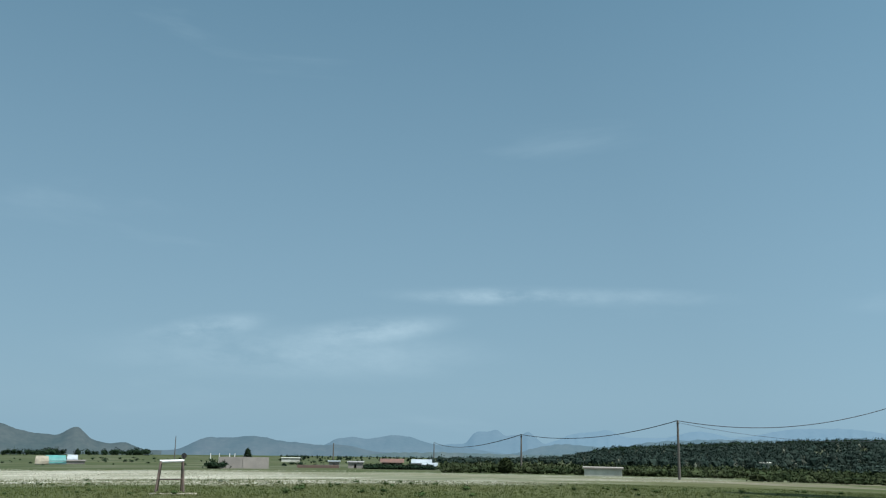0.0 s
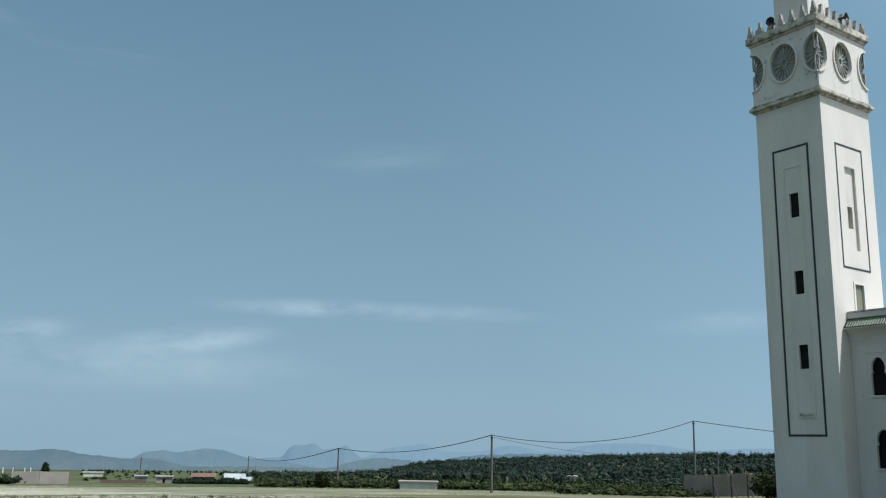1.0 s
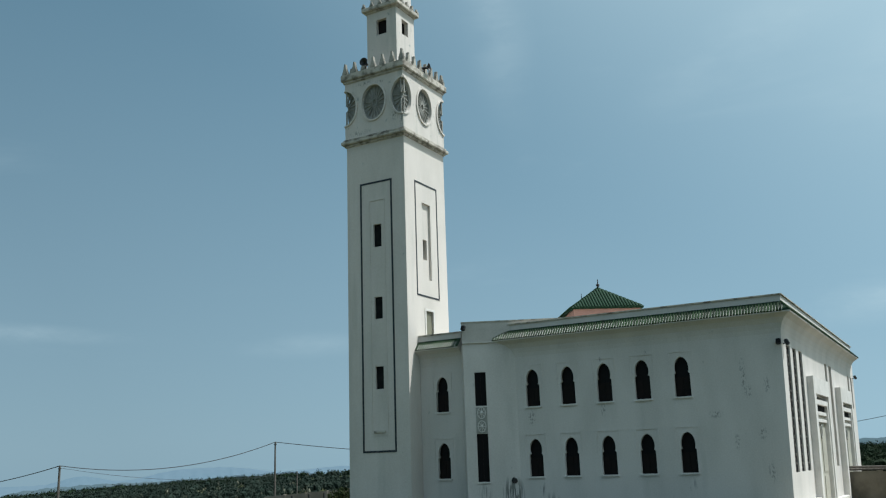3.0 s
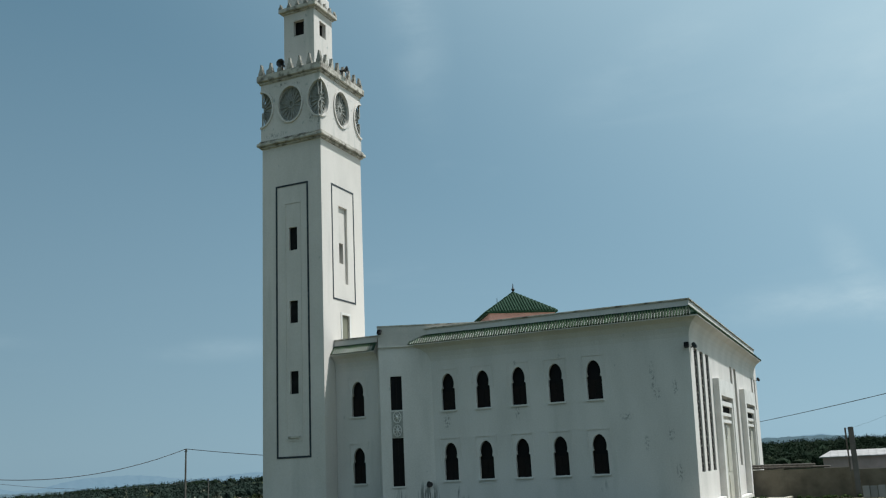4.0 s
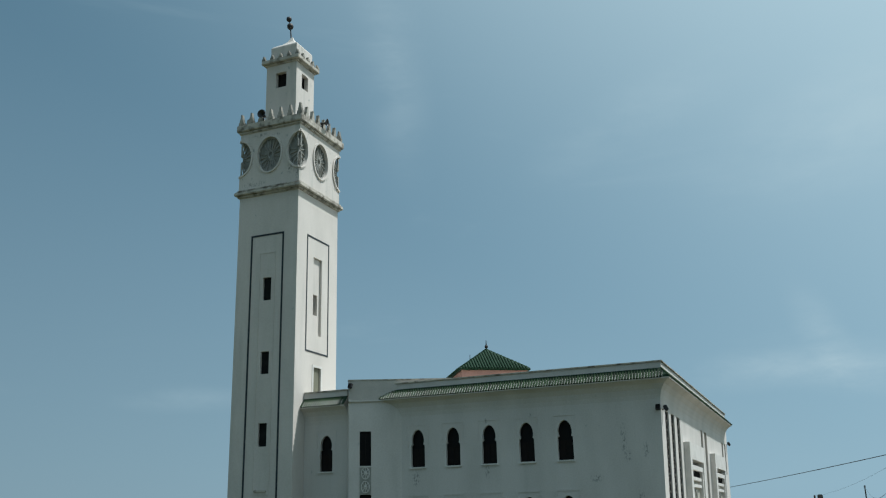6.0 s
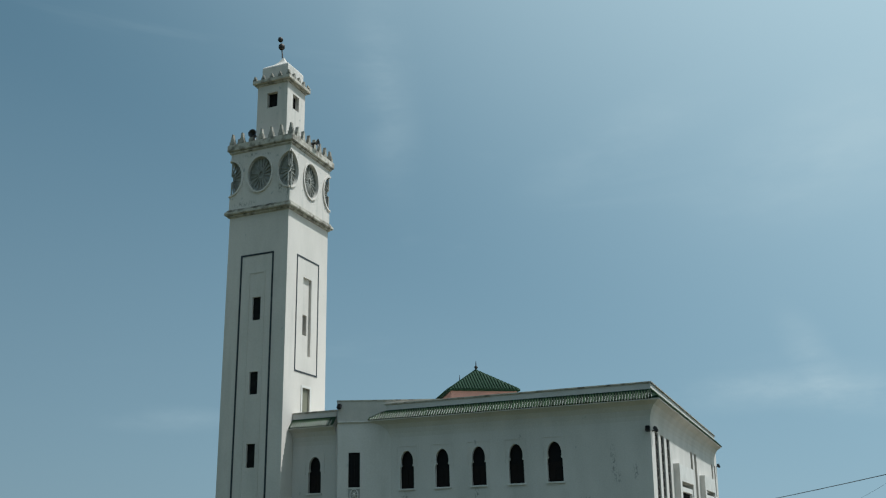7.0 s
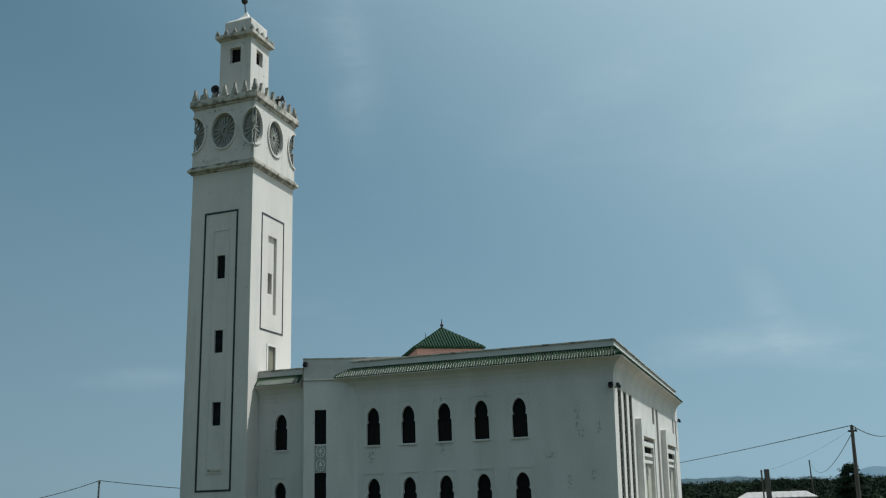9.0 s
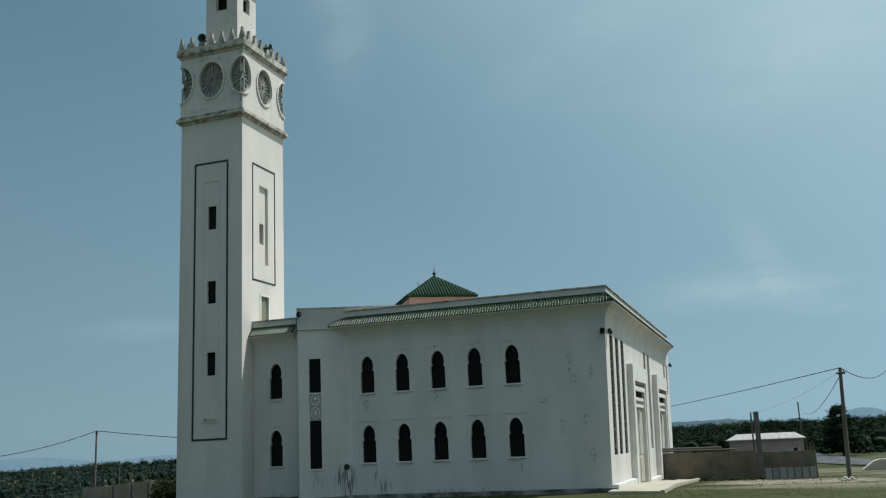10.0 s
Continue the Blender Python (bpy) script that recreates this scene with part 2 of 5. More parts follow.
M_IRON = material("dark_iron", (0.03, 0.03, 0.032), (0.06, 0.05, 0.045), 4, 0.6, 0.6)
M_BLACK = material("black_plastic", (0.02, 0.02, 0.022), None, 4, 0.5)
M_DOOR = material("beige_door_paint", (0.42, 0.4, 0.34), (0.34, 0.32, 0.27), 1.5, 0.7)
M_TOWERDOOR = material("olive_grey_door_paint", (0.17, 0.165, 0.12), (0.13, 0.125, 0.09), 1.5, 0.7)
M_CONC = material("pale_concrete", (0.5, 0.48, 0.42), (0.36, 0.34, 0.29), 0.8, 0.95, bump=0.3)
M_APRON = material("worn_beige_paving", (0.42, 0.375, 0.3), (0.3, 0.265, 0.21), 0.9, 0.95, bump=0.3)
M_SANDY = material("sandy_concrete", (0.3, 0.26, 0.19), (0.2, 0.17, 0.125), 1.2, 0.95, bump=0.4)
M_BLOCKWALL = material("brown_block_wall", (0.155, 0.138, 0.108), (0.082, 0.075, 0.06), 1.1, 0.95, bump=0.4)
M_GREYWALL = material("grey_block_wall", (0.27, 0.235, 0.205), (0.2, 0.175, 0.155), 0.5, 0.95, bump=0.4)
M_BOUNDARY = material("brownish_block_render", (0.26, 0.215, 0.178), (0.18, 0.15, 0.125), 0.7, 0.95, bump=0.4)
M_PILLAR = material("dark_grey_concrete", (0.1, 0.098, 0.094), (0.07, 0.068, 0.065), 1.2, 0.95, bump=0.3)
M_SLAB = material("grey_slab", (0.155, 0.16, 0.155), (0.1, 0.105, 0.105), 1.2, 0.9, per_piece=0.3)
M_ROOFMETAL = material("pale_sheet_metal", (0.4, 0.365, 0.35), (0.3, 0.27, 0.255), 1.0, 0.5, 0.2)
M_HUT = material("pink_grey_render", (0.43, 0.31, 0.28), (0.35, 0.255, 0.225), 0.8, 0.9)
M_WOOD = material("weathered_pole_wood", (0.115, 0.1, 0.085), (0.065, 0.058, 0.05), 2.5, 0.9, bump=0.3, stretch=(3, 3, 0.4))
M_WIRE = material("dark_cable", (0.035, 0.042, 0.05), None, 4, 0.7)
M_LEAF = island_tint(material("olive_leaf", (0.013, 0.023, 0.018), (0.029, 0.039, 0.03), 0.25, 0.9, lo=0.3, hi=0.75), 0.35)
M_LEAF_DARK = island_tint(material("dark_leaf", (0.008, 0.016, 0.008), (0.014, 0.025, 0.012), 0.3, 0.9), 0.25)
M_BUSH = island_tint(material("hedge_leaf", (0.02, 0.03, 0.011), (0.038, 0.044, 0.019), 0.3, 0.9), 0.35)
M_LEAF_OLIVE = island_tint(material("shaded_olive_leaf", (0.013, 0.022, 0.011), (0.026, 0.034, 0.018), 0.2, 0.9), 0.3)
M_DRY = island_tint(material("dry_branches", (0.13, 0.13, 0.1), (0.07, 0.075, 0.055), 0.3, 0.95), 0.4)
M_BARK = material("bark", (0.1, 0.08, 0.06), None, 3, 0.95)
M_GRASS = island_tint(material("grass_blades", (0.06, 0.075, 0.022), (0.085, 0.088, 0.033), 0.15, 0.85), 0.4)
M_TURF = island_tint(material("trodden_grass", (0.05, 0.052, 0.02), (0.075, 0.068, 0.03), 0.15, 0.85), 0.4)
M_FLOWER = island_tint(material("white_petals", (0.5, 0.47, 0.4), (0.3, 0.285, 0.21), 0.12, 0.8), 0.12)
M_WEED = island_tint(material("dark_weeds", (0.024, 0.042, 0.012), (0.04, 0.055, 0.02), 0.4, 0.9), 0.4)
M_ASPHALT = material("grey_asphalt", (0.2, 0.21, 0.22), (0.15, 0.155, 0.16), 0.4, 0.9)
M_TEAL = material("teal_tarpaulin", (0.075, 0.23, 0.205), (0.05, 0.16, 0.15), 0.8, 0.6)
M_SHEET = material("white_plastic_sheet", (0.36, 0.38, 0.39), (0.2, 0.22, 0.23), 0.6, 0.5)
M_RUST = material("rusty_roof", (0.14, 0.07, 0.05), (0.09, 0.055, 0.045), 1.0, 0.85)
M_REDSOIL = material("red_brick_stack", (0.13, 0.08, 0.06), (0.1, 0.07, 0.055), 0.8, 0.95)
M_RUSTPAINT = material("rust_red_paint", (0.035, 0.026, 0.022), (0.15, 0.1, 0.075), 3, 0.7)


for m in (M_LEAF, M_LEAF_OLIVE, M_LEAF_DARK, M_BUSH, M_GRASS, M_WEED, M_FLOWER, M_DRY, M_BLOCKWALL, M_ASPHALT):
    m.node_tree.nodes["Principled BSDF"].inputs["Specular IOR Level"].default_value = 0.08


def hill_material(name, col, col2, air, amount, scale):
    """A far slope with blue haze painted over it as an emission glow."""
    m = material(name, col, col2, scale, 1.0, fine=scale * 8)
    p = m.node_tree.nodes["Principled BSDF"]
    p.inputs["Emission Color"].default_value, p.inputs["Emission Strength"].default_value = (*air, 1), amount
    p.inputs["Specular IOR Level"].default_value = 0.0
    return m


# ---- building helpers ----
def base_of(ob):
    v = Vector((0, 0, 0))
    while ob is not None:
        v, ob = v + ob.location, ob.parent
    return v


def part(name, bm, mat, parent=None, label="", smooth=False):
    """Links a bmesh, in world places, as one mesh object under its thing."""
    if parent is not None:
        bm.transform(Matrix.Translation(-base_of(parent)))
    bmesh.ops.recalc_face_normals(bm, faces=bm.faces)
    me = bpy.data.meshes.new(name)
    bm.to_mesh(me)
    bm.free()
    me.materials.append(mat)
    if smooth:
        me.shade_smooth()
    ob = new(name, me)
    ob.parent = parent
    return tagged(ob, label)


def piece(name, me, parent, m):
    """One more object on a shared mesh, at the world pose m."""
    ob = new(name, me)
    ob.parent = parent
    ob.matrix_basis = Matrix.Translation(-base_of(parent)) @ m
    return ob


def thing(name, at, label, category, group="", kind=""):
    ob = new(name)
    ob.location = at
    ob.empty_display_size = 0.3
    return tagged(ob, label, category, group, kind)


def box(bm, a, b, bevel=0.0):
    n = len(bm.verts)
    r = bmesh.ops.create_cube(bm, size=1)
    for v in r["verts"]:
        v.co = Vector([a[i] + (v.co[i] + 0.5) * (b[i] - a[i]) for i in range(3)])
    if bevel:
        bmesh.ops.bevel(bm, geom=list({e for v in r["verts"] for e in v.link_edges}), offset=bevel, segments=2, affect="EDGES")
    return bm


def boxes(*ab, bevel=0.0):
    bm = bmesh.new()
    for a, b in ab:
        box(bm, a, b, bevel)
    return bm


def tube(bm, a, b, r1, r2=None, seg=8, caps=True):
    a, b = Vector(a), Vector(b)
    d = b - a
    m = Matrix.Translation((a + b) / 2) @ d.to_track_quat("Z", "Y").to_matrix().to_4x4()
    bmesh.ops.create_cone(bm, cap_ends=caps, segments=seg, radius1=r1, radius2=r1 if r2 is None else r2, depth=d.length, matrix=m)
    return bm


def ball(bm, c, r, sub=2, squash=(1, 1, 1)):
    bmesh.ops.create_icosphere(bm, subdivisions=sub, radius=1, matrix=Matrix.Translation(c) @ Matrix.Diagonal((r * squash[0], r * squash[1], r * squash[2], 1)))
    return bm


def plate(outer, holes, depth, to_world):
    """A slab with openings through it: loops of (u, v), and to_world(u, v, d) for the depth d."""
    bm = bmesh.new()
    for loop in (outer, *holes):
        vs = [bm.verts.new((u, v, 0)) for u, v in loop]
        for i, v in enumerate(vs):
            bm.edges.new((v, vs[(i + 1) % len(vs)]))
    bmesh.ops.triangle_fill(bm, use_beauty=True, use_dissolve=False, edges=bm.edges[:], normal=(0, 0, 1))
    r = bmesh.ops.extrude_face_region(bm, geom=bm.faces[:])
    for g in r["geom"]:
        if isinstance(g, bmesh.types.BMVert):
            g.co.z += depth
    for v in bm.verts:
        v.co = Vector(to_world(*v.co))
    return bm


def rect(u0, v0, u1, v1):
    return [(u0, v0), (u1, v0), (u1, v1), (u0, v1)]


def ellipse(u, v, ru, rv, n=32, a0=0.0, a1=2 * math.pi):
    k = n if a1 - a0 > 6.2 else n + 1
    return [(u + ru * math.cos(a0 + (a1 - a0) * i / n), v + rv * math.sin(a0 + (a1 - a0) * i / n)) for i in range(k)]


def arch(u, v, w, h):
    """A pointed horseshoe opening over straight jambs."""
    hw, neck, spring = w / 2, w * 0.4, v + h * 0.57
    right = [(u + hw, v), (u + hw, spring), (u + neck, spring + 0.03 * h)]
    for k in range(1, 9):
        s = k / 9
        a = -0.55 + s * (math.pi / 2 + 0.55)
        right.append((u + w * 0.46 * math.cos(a) * (1 - 0.06 * s), spring + h * 0.15 + h * 0.265 * math.sin(a) * (1 + 0.05 * s)))
    top = (u, v + h)
    return right + [top] + [(2 * u - a, b) for a, b in reversed(right)]


def south(y):
    return lambda u, v, d: (u, y + d, v)


def east(x):
    return lambda u, v, d: (x - d, u, v)


def ring(outer, inner, depth, to_world):
    return plate(outer, [inner], depth, to_world)


def smooth01(t):
    t = max(0.0, min(1.0, t))
    return t * t * (3 - 2 * t)


def ramp_of(x, knots):
    for (a, u), (b, v) in zip(knots, knots[1:]):
        if x <= b:
            return u + (v - u) * max(0, min(1, (x - a) / (b - a)))
    return knots[-1][1]


def ground_z(az, r):
    """Height of the land, by the heading to the left of +y in degrees and the distance: a rise that falls off to lower fields, and a wooded slope."""
    w = smooth01((az - 30) / 12)
    r0, s = 44 - 14 * w, 0.03 + 0.006 * w
    dip = smooth01((az - 55) / 5)
    z = -s * max(0, min(r, 150) - r0) - (0.022 + 0.008 * dip) * max(0, r - 150)
    return z + ramp_of(az, ((-30, 11.2), (-4, 11.2), (1, 11.4), (5, 11.0), (25, 10.5), (40, 8.7), (46, 7.0), (57, 2.4), (62, 0.3))) * smooth01((r - 110) / 340)


def spot(az, r, up=0.0):
    a = radians(az)
    return Vector((-r * math.sin(a), r * math.cos(a), ground_z(az, r) + up))


# ---- the land ----
def build_ground():
    bm = bmesh.new()
    radii = [2, 8, 15, 22] + [28 + 2.5 * i for i in range(30)] + [104 * 1.07 ** i for i in range(56)]
    azs = [-180 + 1.5 * i for i in range(240)]
    mid = bm.verts.new((0, 0, 0))
    rows = []
    for r in radii:
        row = []
        for az in azs:
            p = spot(az, r)
            if r > 40:
                p.z += 0.05 * noise.noise(p * 0.12) * min(1, (r - 40) / 30) + (0.9 * noise.noise(p * 0.012) * min(1, max(0, (r - 160) / 300)))
            row.append(bm.verts.new(p))
        rows.append(row)
    n = len(azs)
    for i in range(n):
        bm.faces.new((mid, rows[0][(i + 1) % n], rows[0][i]))
        for a, b in zip(rows, rows[1:]):
            bm.faces.new((a[i], a[(i + 1) % n], b[(i + 1) % n], b[i]))
    m = material("field_ground", (0.049, 0.06, 0.02), (0.073, 0.074, 0.031), 0.035, 0.95, bump=0.4, fine=3.0, lo=0.4, hi=0.62)
    nd, ln = m.node_tree.nodes, m.node_tree.links
    p = nd["Principled BSDF"]
    out = p.inputs["Base Color"].links[0].from_socket
    tc, ln_ = nd.new("ShaderNodeTexCoord"), nd.new("ShaderNodeVectorMath")
    ln_.operation = "LENGTH"
    ln.new(tc.outputs["Object"], ln_.inputs[0])
    sep = nd.new("ShaderNodeSeparateXYZ")
    ln.new(tc.outputs["Object"], sep.inputs[0])

    def math_node(op, a, b):
        k = nd.new("ShaderNodeMath")
        k.operation = op
        for i, v in ((0, a), (1, b)):
            if isinstance(v, (int, float)):
                k.inputs[i].default_value = v
            else:
                ln.new(v, k.inputs[i])
        return k.outputs[0]

    def between(v, a, b, soft):
        outs = []
        for e, lo, hi in ((a, 0, 1), (b, 1, 0)):
            k = nd.new("ShaderNodeMapRange")
            k.interpolation_type = "SMOOTHSTEP"
            k.inputs[1].default_value, k.inputs[2].default_value, k.inputs[3].default_value, k.inputs[4].default_value = e - soft, e + soft, lo, hi
            ln.new(v, k.inputs[0])
            outs.append(k.outputs[0])
        return math_node("MULTIPLY", *outs)

    def wobble(scale, detail=5, stretch=(1, 1, 1)):
        mp, k = nd.new("ShaderNodeMapping"), nd.new("ShaderNodeTexNoise")
        mp.inputs["Scale"].default_value = stretch
        k.inputs["Scale"].default_value, k.inputs["Detail"].default_value = scale, detail
        ln.new(tc.outputs["Object"], mp.inputs[0])
        ln.new(mp.outputs[0], k.inputs[0])
        return k.outputs[0]

    def lay(out, mask, col):
        mx = nd.new("ShaderNodeMix")
        mx.data_type = "RGBA"
        mx.inputs[7].default_value = (*col, 1)
        ln.new(out, mx.inputs[6])
        ln.new(mask, mx.inputs[0])
        return mx.outputs[2]

    # a belt of white flowers in the western field
    far = math_node("ADD", ln_.outputs["Value"], math_node("MULTIPLY", math_node("SUBTRACT", wobble(0.08), 0.5), 26.0))
    patch = nd.new("ShaderNodeMapRange")
    patch.inputs[1].default_value, patch.inputs[2].default_value, patch.inputs[3].default_value = 0.4, 0.6, 0.2
    ln.new(wobble(0.22, 9, (1.6, 0.45, 1)), patch.inputs[0])
    inner = math_node("SUBTRACT", far, math_node("MULTIPLY", math_node("MAXIMUM", math_node("SUBTRACT", sep.outputs[1], 20.0), 0.0), 1.0))
    # darker plots past the belt
    plots = nd.new("ShaderNodeMapRange")
    plots.inputs[1].default_value, plots.inputs[2].default_value, plots.inputs[3].default_value, plots.inputs[4].default_value = 0.42, 0.6, 0.95, 0.45
    ln.new(wobble(0.02, 5, (1.0, 0.3, 1)), plots.inputs[0])
    out = lay(out, math_node("MULTIPLY", between(ln_.outputs["Value"], 112, 6000, 8), plots.outputs[0]), (0.042, 0.054, 0.022))
    belt = math_node("MULTIPLY", between(inner, 52, 400, 5), between(far, -50, 116, 7))
    belt = math_node("MULTIPLY", belt, between(sep.outputs[0], -400, -44, 5))
    belt = math_node("MULTIPLY", belt, patch.outputs[0])
    thin = between(sep.outputs[1], -300, 22, 12)
    belt = math_node("MULTIPLY", belt, math_node("ADD", math_node("MULTIPLY", thin, 0.55), 0.45))
    out = lay(out, belt, (0.33, 0.31, 0.245))
    # trodden pale earth beside the mosque and under the woods
    bare = nd.new("ShaderNodeMapRange")
    bare.inputs[1].default_value, bare.inputs[2].default_value = 0.47, 0.6
    ln.new(wobble(0.16, 6, (0.35, 1.4, 1)), bare.inputs[0])
    yard = math_node("MULTIPLY", between(sep.outputs[0], -3, 200, 4), between(ln_.outputs["Value"], 38, 110, 5))
    out = lay(out, math_node("MULTIPLY", between(sep.outputs[0], -30, 200, 4), 0.55), (0.036, 0.037, 0.016))
    out = lay(out, math_node("MULTIPLY", math_node("MULTIPLY", yard, 0.85), bare.outputs[0]), (0.17, 0.15, 0.105))
    waste = math_node("MULTIPLY", between(sep.outputs[0], -84, -38, 5), between(sep.outputs[1], 52, 100, 6))
    out = lay(out, math_node("MULTIPLY", math_node("MULTIPLY", waste, 0.8), bare.outputs[0]), (0.16, 0.14, 0.1))
    track = math_node("ADD", ln_.outputs["Value"], math_node("MULTIPLY", math_node("SUBTRACT", wobble(0.35, 7), 0.5), 9.0))
    track = math_node("MULTIPLY", between(track, 45.2, 54.0, 0.8), between(sep.outputs[0], -3.2, 4.6, 1.0))
    out = lay(out, math_node("MULTIPLY", track, 0.85), (0.25, 0.22, 0.165))
    wood = nd.new("ShaderNodeMapRange")
    wood.inputs[1].default_value, wood.inputs[2].default_value, wood.inputs[4].default_value = 0.45, 0.65, 0.8
    ln.new(wobble(0.05, 6), wood.inputs[0])
    out = lay(out, math_node("MULTIPLY", between(ln_.outputs["Value"], 140, 900, 20), wood.outputs[0]), (0.1, 0.1, 0.065))
    ln.new(out, p.inputs["Base Color"])
    p.inputs["Specular IOR Level"].default_value = 0.06
    ob = part("ground", bm, m, smooth=True)
    tagged(ob, "green meadow with a belt of white flowers and bare earth", "ground", kind="structure")


build_ground()


def build_hills(name, r, base_el, bumps, mat, az0, az1, rough, label):
    """A range of far hills: bumps are (heading, half width, rise, and flatness of the top), in degrees as seen from the rise."""
    bm = bmesh.new()
    n = int((az1 - az0) / 0.12)
    depth = r * 0.09
    rows = []
    for i in range(n + 1):
        az = az0 + (az1 - az0) * i / n
        rise = sum(b[2] * math.exp(-abs((az - b[0]) / b[1]) ** (b[3] if len(b) > 3 else 2.2)) for b in bumps)
        rise += rough * (noise.noise((az * 1.7, r, 0)) + 0.5 * noise.noise((az * 5.1, r, 3)) + 0.25 * noise.noise((az * 13, r, 7))) * min(1, rise * 2)
        top = EYE + r * math.tan(radians(base_el + max(0, rise)))
        foot = EYE + r * math.tan(radians(base_el)) - 30
        row = []
        for k in range(9):
            s = k / 8
            d = r - depth + 2 * depth * s
            u = 1 - abs(2 * s - 1)
            h = foot + (top - foot) * (u ** 1.15) * (1 + 0.0 * s)
            if 0 < u < 1:
                h += r * 0.0016 * noise.noise((az * 2.6, s * 5, r)) * (top - foot) / (r * 0.02)
            a = radians(az)
            row.append(bm.verts.new((-d * math.sin(a), d * math.cos(a), h)))
        rows.append(row)
    for a, b in zip(rows, rows[1:]):
        for k in range(8):
            bm.faces.new((a[k], a[k + 1], b[k + 1], b[k]))
    tagged(part(name, bm, mat, smooth=True), label, "hills", kind="structure")


# haze colour: every range glows blue by its own share of it
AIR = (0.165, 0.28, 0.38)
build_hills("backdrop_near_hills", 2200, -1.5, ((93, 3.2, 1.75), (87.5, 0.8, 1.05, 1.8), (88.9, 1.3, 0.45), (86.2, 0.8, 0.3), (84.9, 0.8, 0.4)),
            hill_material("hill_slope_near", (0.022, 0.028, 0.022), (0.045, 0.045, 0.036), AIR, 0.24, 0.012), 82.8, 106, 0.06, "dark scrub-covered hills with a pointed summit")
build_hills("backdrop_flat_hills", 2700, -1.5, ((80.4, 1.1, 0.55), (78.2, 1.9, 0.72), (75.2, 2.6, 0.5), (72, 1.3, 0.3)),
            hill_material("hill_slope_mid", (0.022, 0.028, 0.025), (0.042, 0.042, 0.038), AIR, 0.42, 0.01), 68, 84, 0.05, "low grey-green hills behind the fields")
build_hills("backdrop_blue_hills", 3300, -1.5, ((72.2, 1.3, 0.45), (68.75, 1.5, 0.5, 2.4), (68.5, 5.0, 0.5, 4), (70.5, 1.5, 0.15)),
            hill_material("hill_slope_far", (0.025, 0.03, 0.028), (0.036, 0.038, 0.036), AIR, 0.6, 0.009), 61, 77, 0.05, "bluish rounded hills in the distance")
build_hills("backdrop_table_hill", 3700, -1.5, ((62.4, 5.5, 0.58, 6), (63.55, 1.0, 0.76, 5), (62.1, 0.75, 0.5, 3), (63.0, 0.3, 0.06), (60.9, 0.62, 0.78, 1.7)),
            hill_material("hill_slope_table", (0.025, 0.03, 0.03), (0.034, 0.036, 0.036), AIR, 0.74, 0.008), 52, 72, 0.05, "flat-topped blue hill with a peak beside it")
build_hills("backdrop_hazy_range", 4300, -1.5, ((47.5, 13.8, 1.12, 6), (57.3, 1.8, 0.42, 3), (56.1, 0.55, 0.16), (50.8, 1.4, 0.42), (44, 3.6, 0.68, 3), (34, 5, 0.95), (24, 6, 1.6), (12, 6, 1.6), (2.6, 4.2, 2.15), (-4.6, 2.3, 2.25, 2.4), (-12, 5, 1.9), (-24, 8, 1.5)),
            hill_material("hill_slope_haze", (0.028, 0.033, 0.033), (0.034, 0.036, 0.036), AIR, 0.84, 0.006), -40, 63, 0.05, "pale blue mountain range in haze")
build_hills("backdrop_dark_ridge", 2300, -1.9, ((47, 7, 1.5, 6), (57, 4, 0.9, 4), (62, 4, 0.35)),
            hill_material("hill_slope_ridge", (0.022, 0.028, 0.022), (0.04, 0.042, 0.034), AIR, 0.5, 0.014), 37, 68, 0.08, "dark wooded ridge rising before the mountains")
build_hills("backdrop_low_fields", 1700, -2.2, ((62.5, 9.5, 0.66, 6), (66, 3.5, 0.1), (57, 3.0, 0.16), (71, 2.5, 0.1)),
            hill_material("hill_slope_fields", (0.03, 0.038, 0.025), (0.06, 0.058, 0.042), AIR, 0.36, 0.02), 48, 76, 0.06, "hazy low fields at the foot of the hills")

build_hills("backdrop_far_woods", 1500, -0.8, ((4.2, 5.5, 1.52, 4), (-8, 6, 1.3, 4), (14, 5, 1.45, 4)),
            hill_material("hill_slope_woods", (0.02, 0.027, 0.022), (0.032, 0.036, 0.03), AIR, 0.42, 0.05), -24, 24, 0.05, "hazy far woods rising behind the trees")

# ---- vegetation ----
ICO = bmesh.new()
bmesh.ops.create_icosphere(ICO, subdivisions=1, radius=1)
ICO_V = np.array([v.co[:] for v in ICO.verts])
ICO_F = np.array([[v.index for v in f.verts] for f in ICO.faces])
ICO.free()
rng = np.random.default_rng(7)


def mesh_of(name, v, f, mat):
    me = bpy.data.meshes.new(name)
    me.from_pydata(v.tolist(), [], f.tolist())
    me.materials.append(mat)
    me.update()
    return me


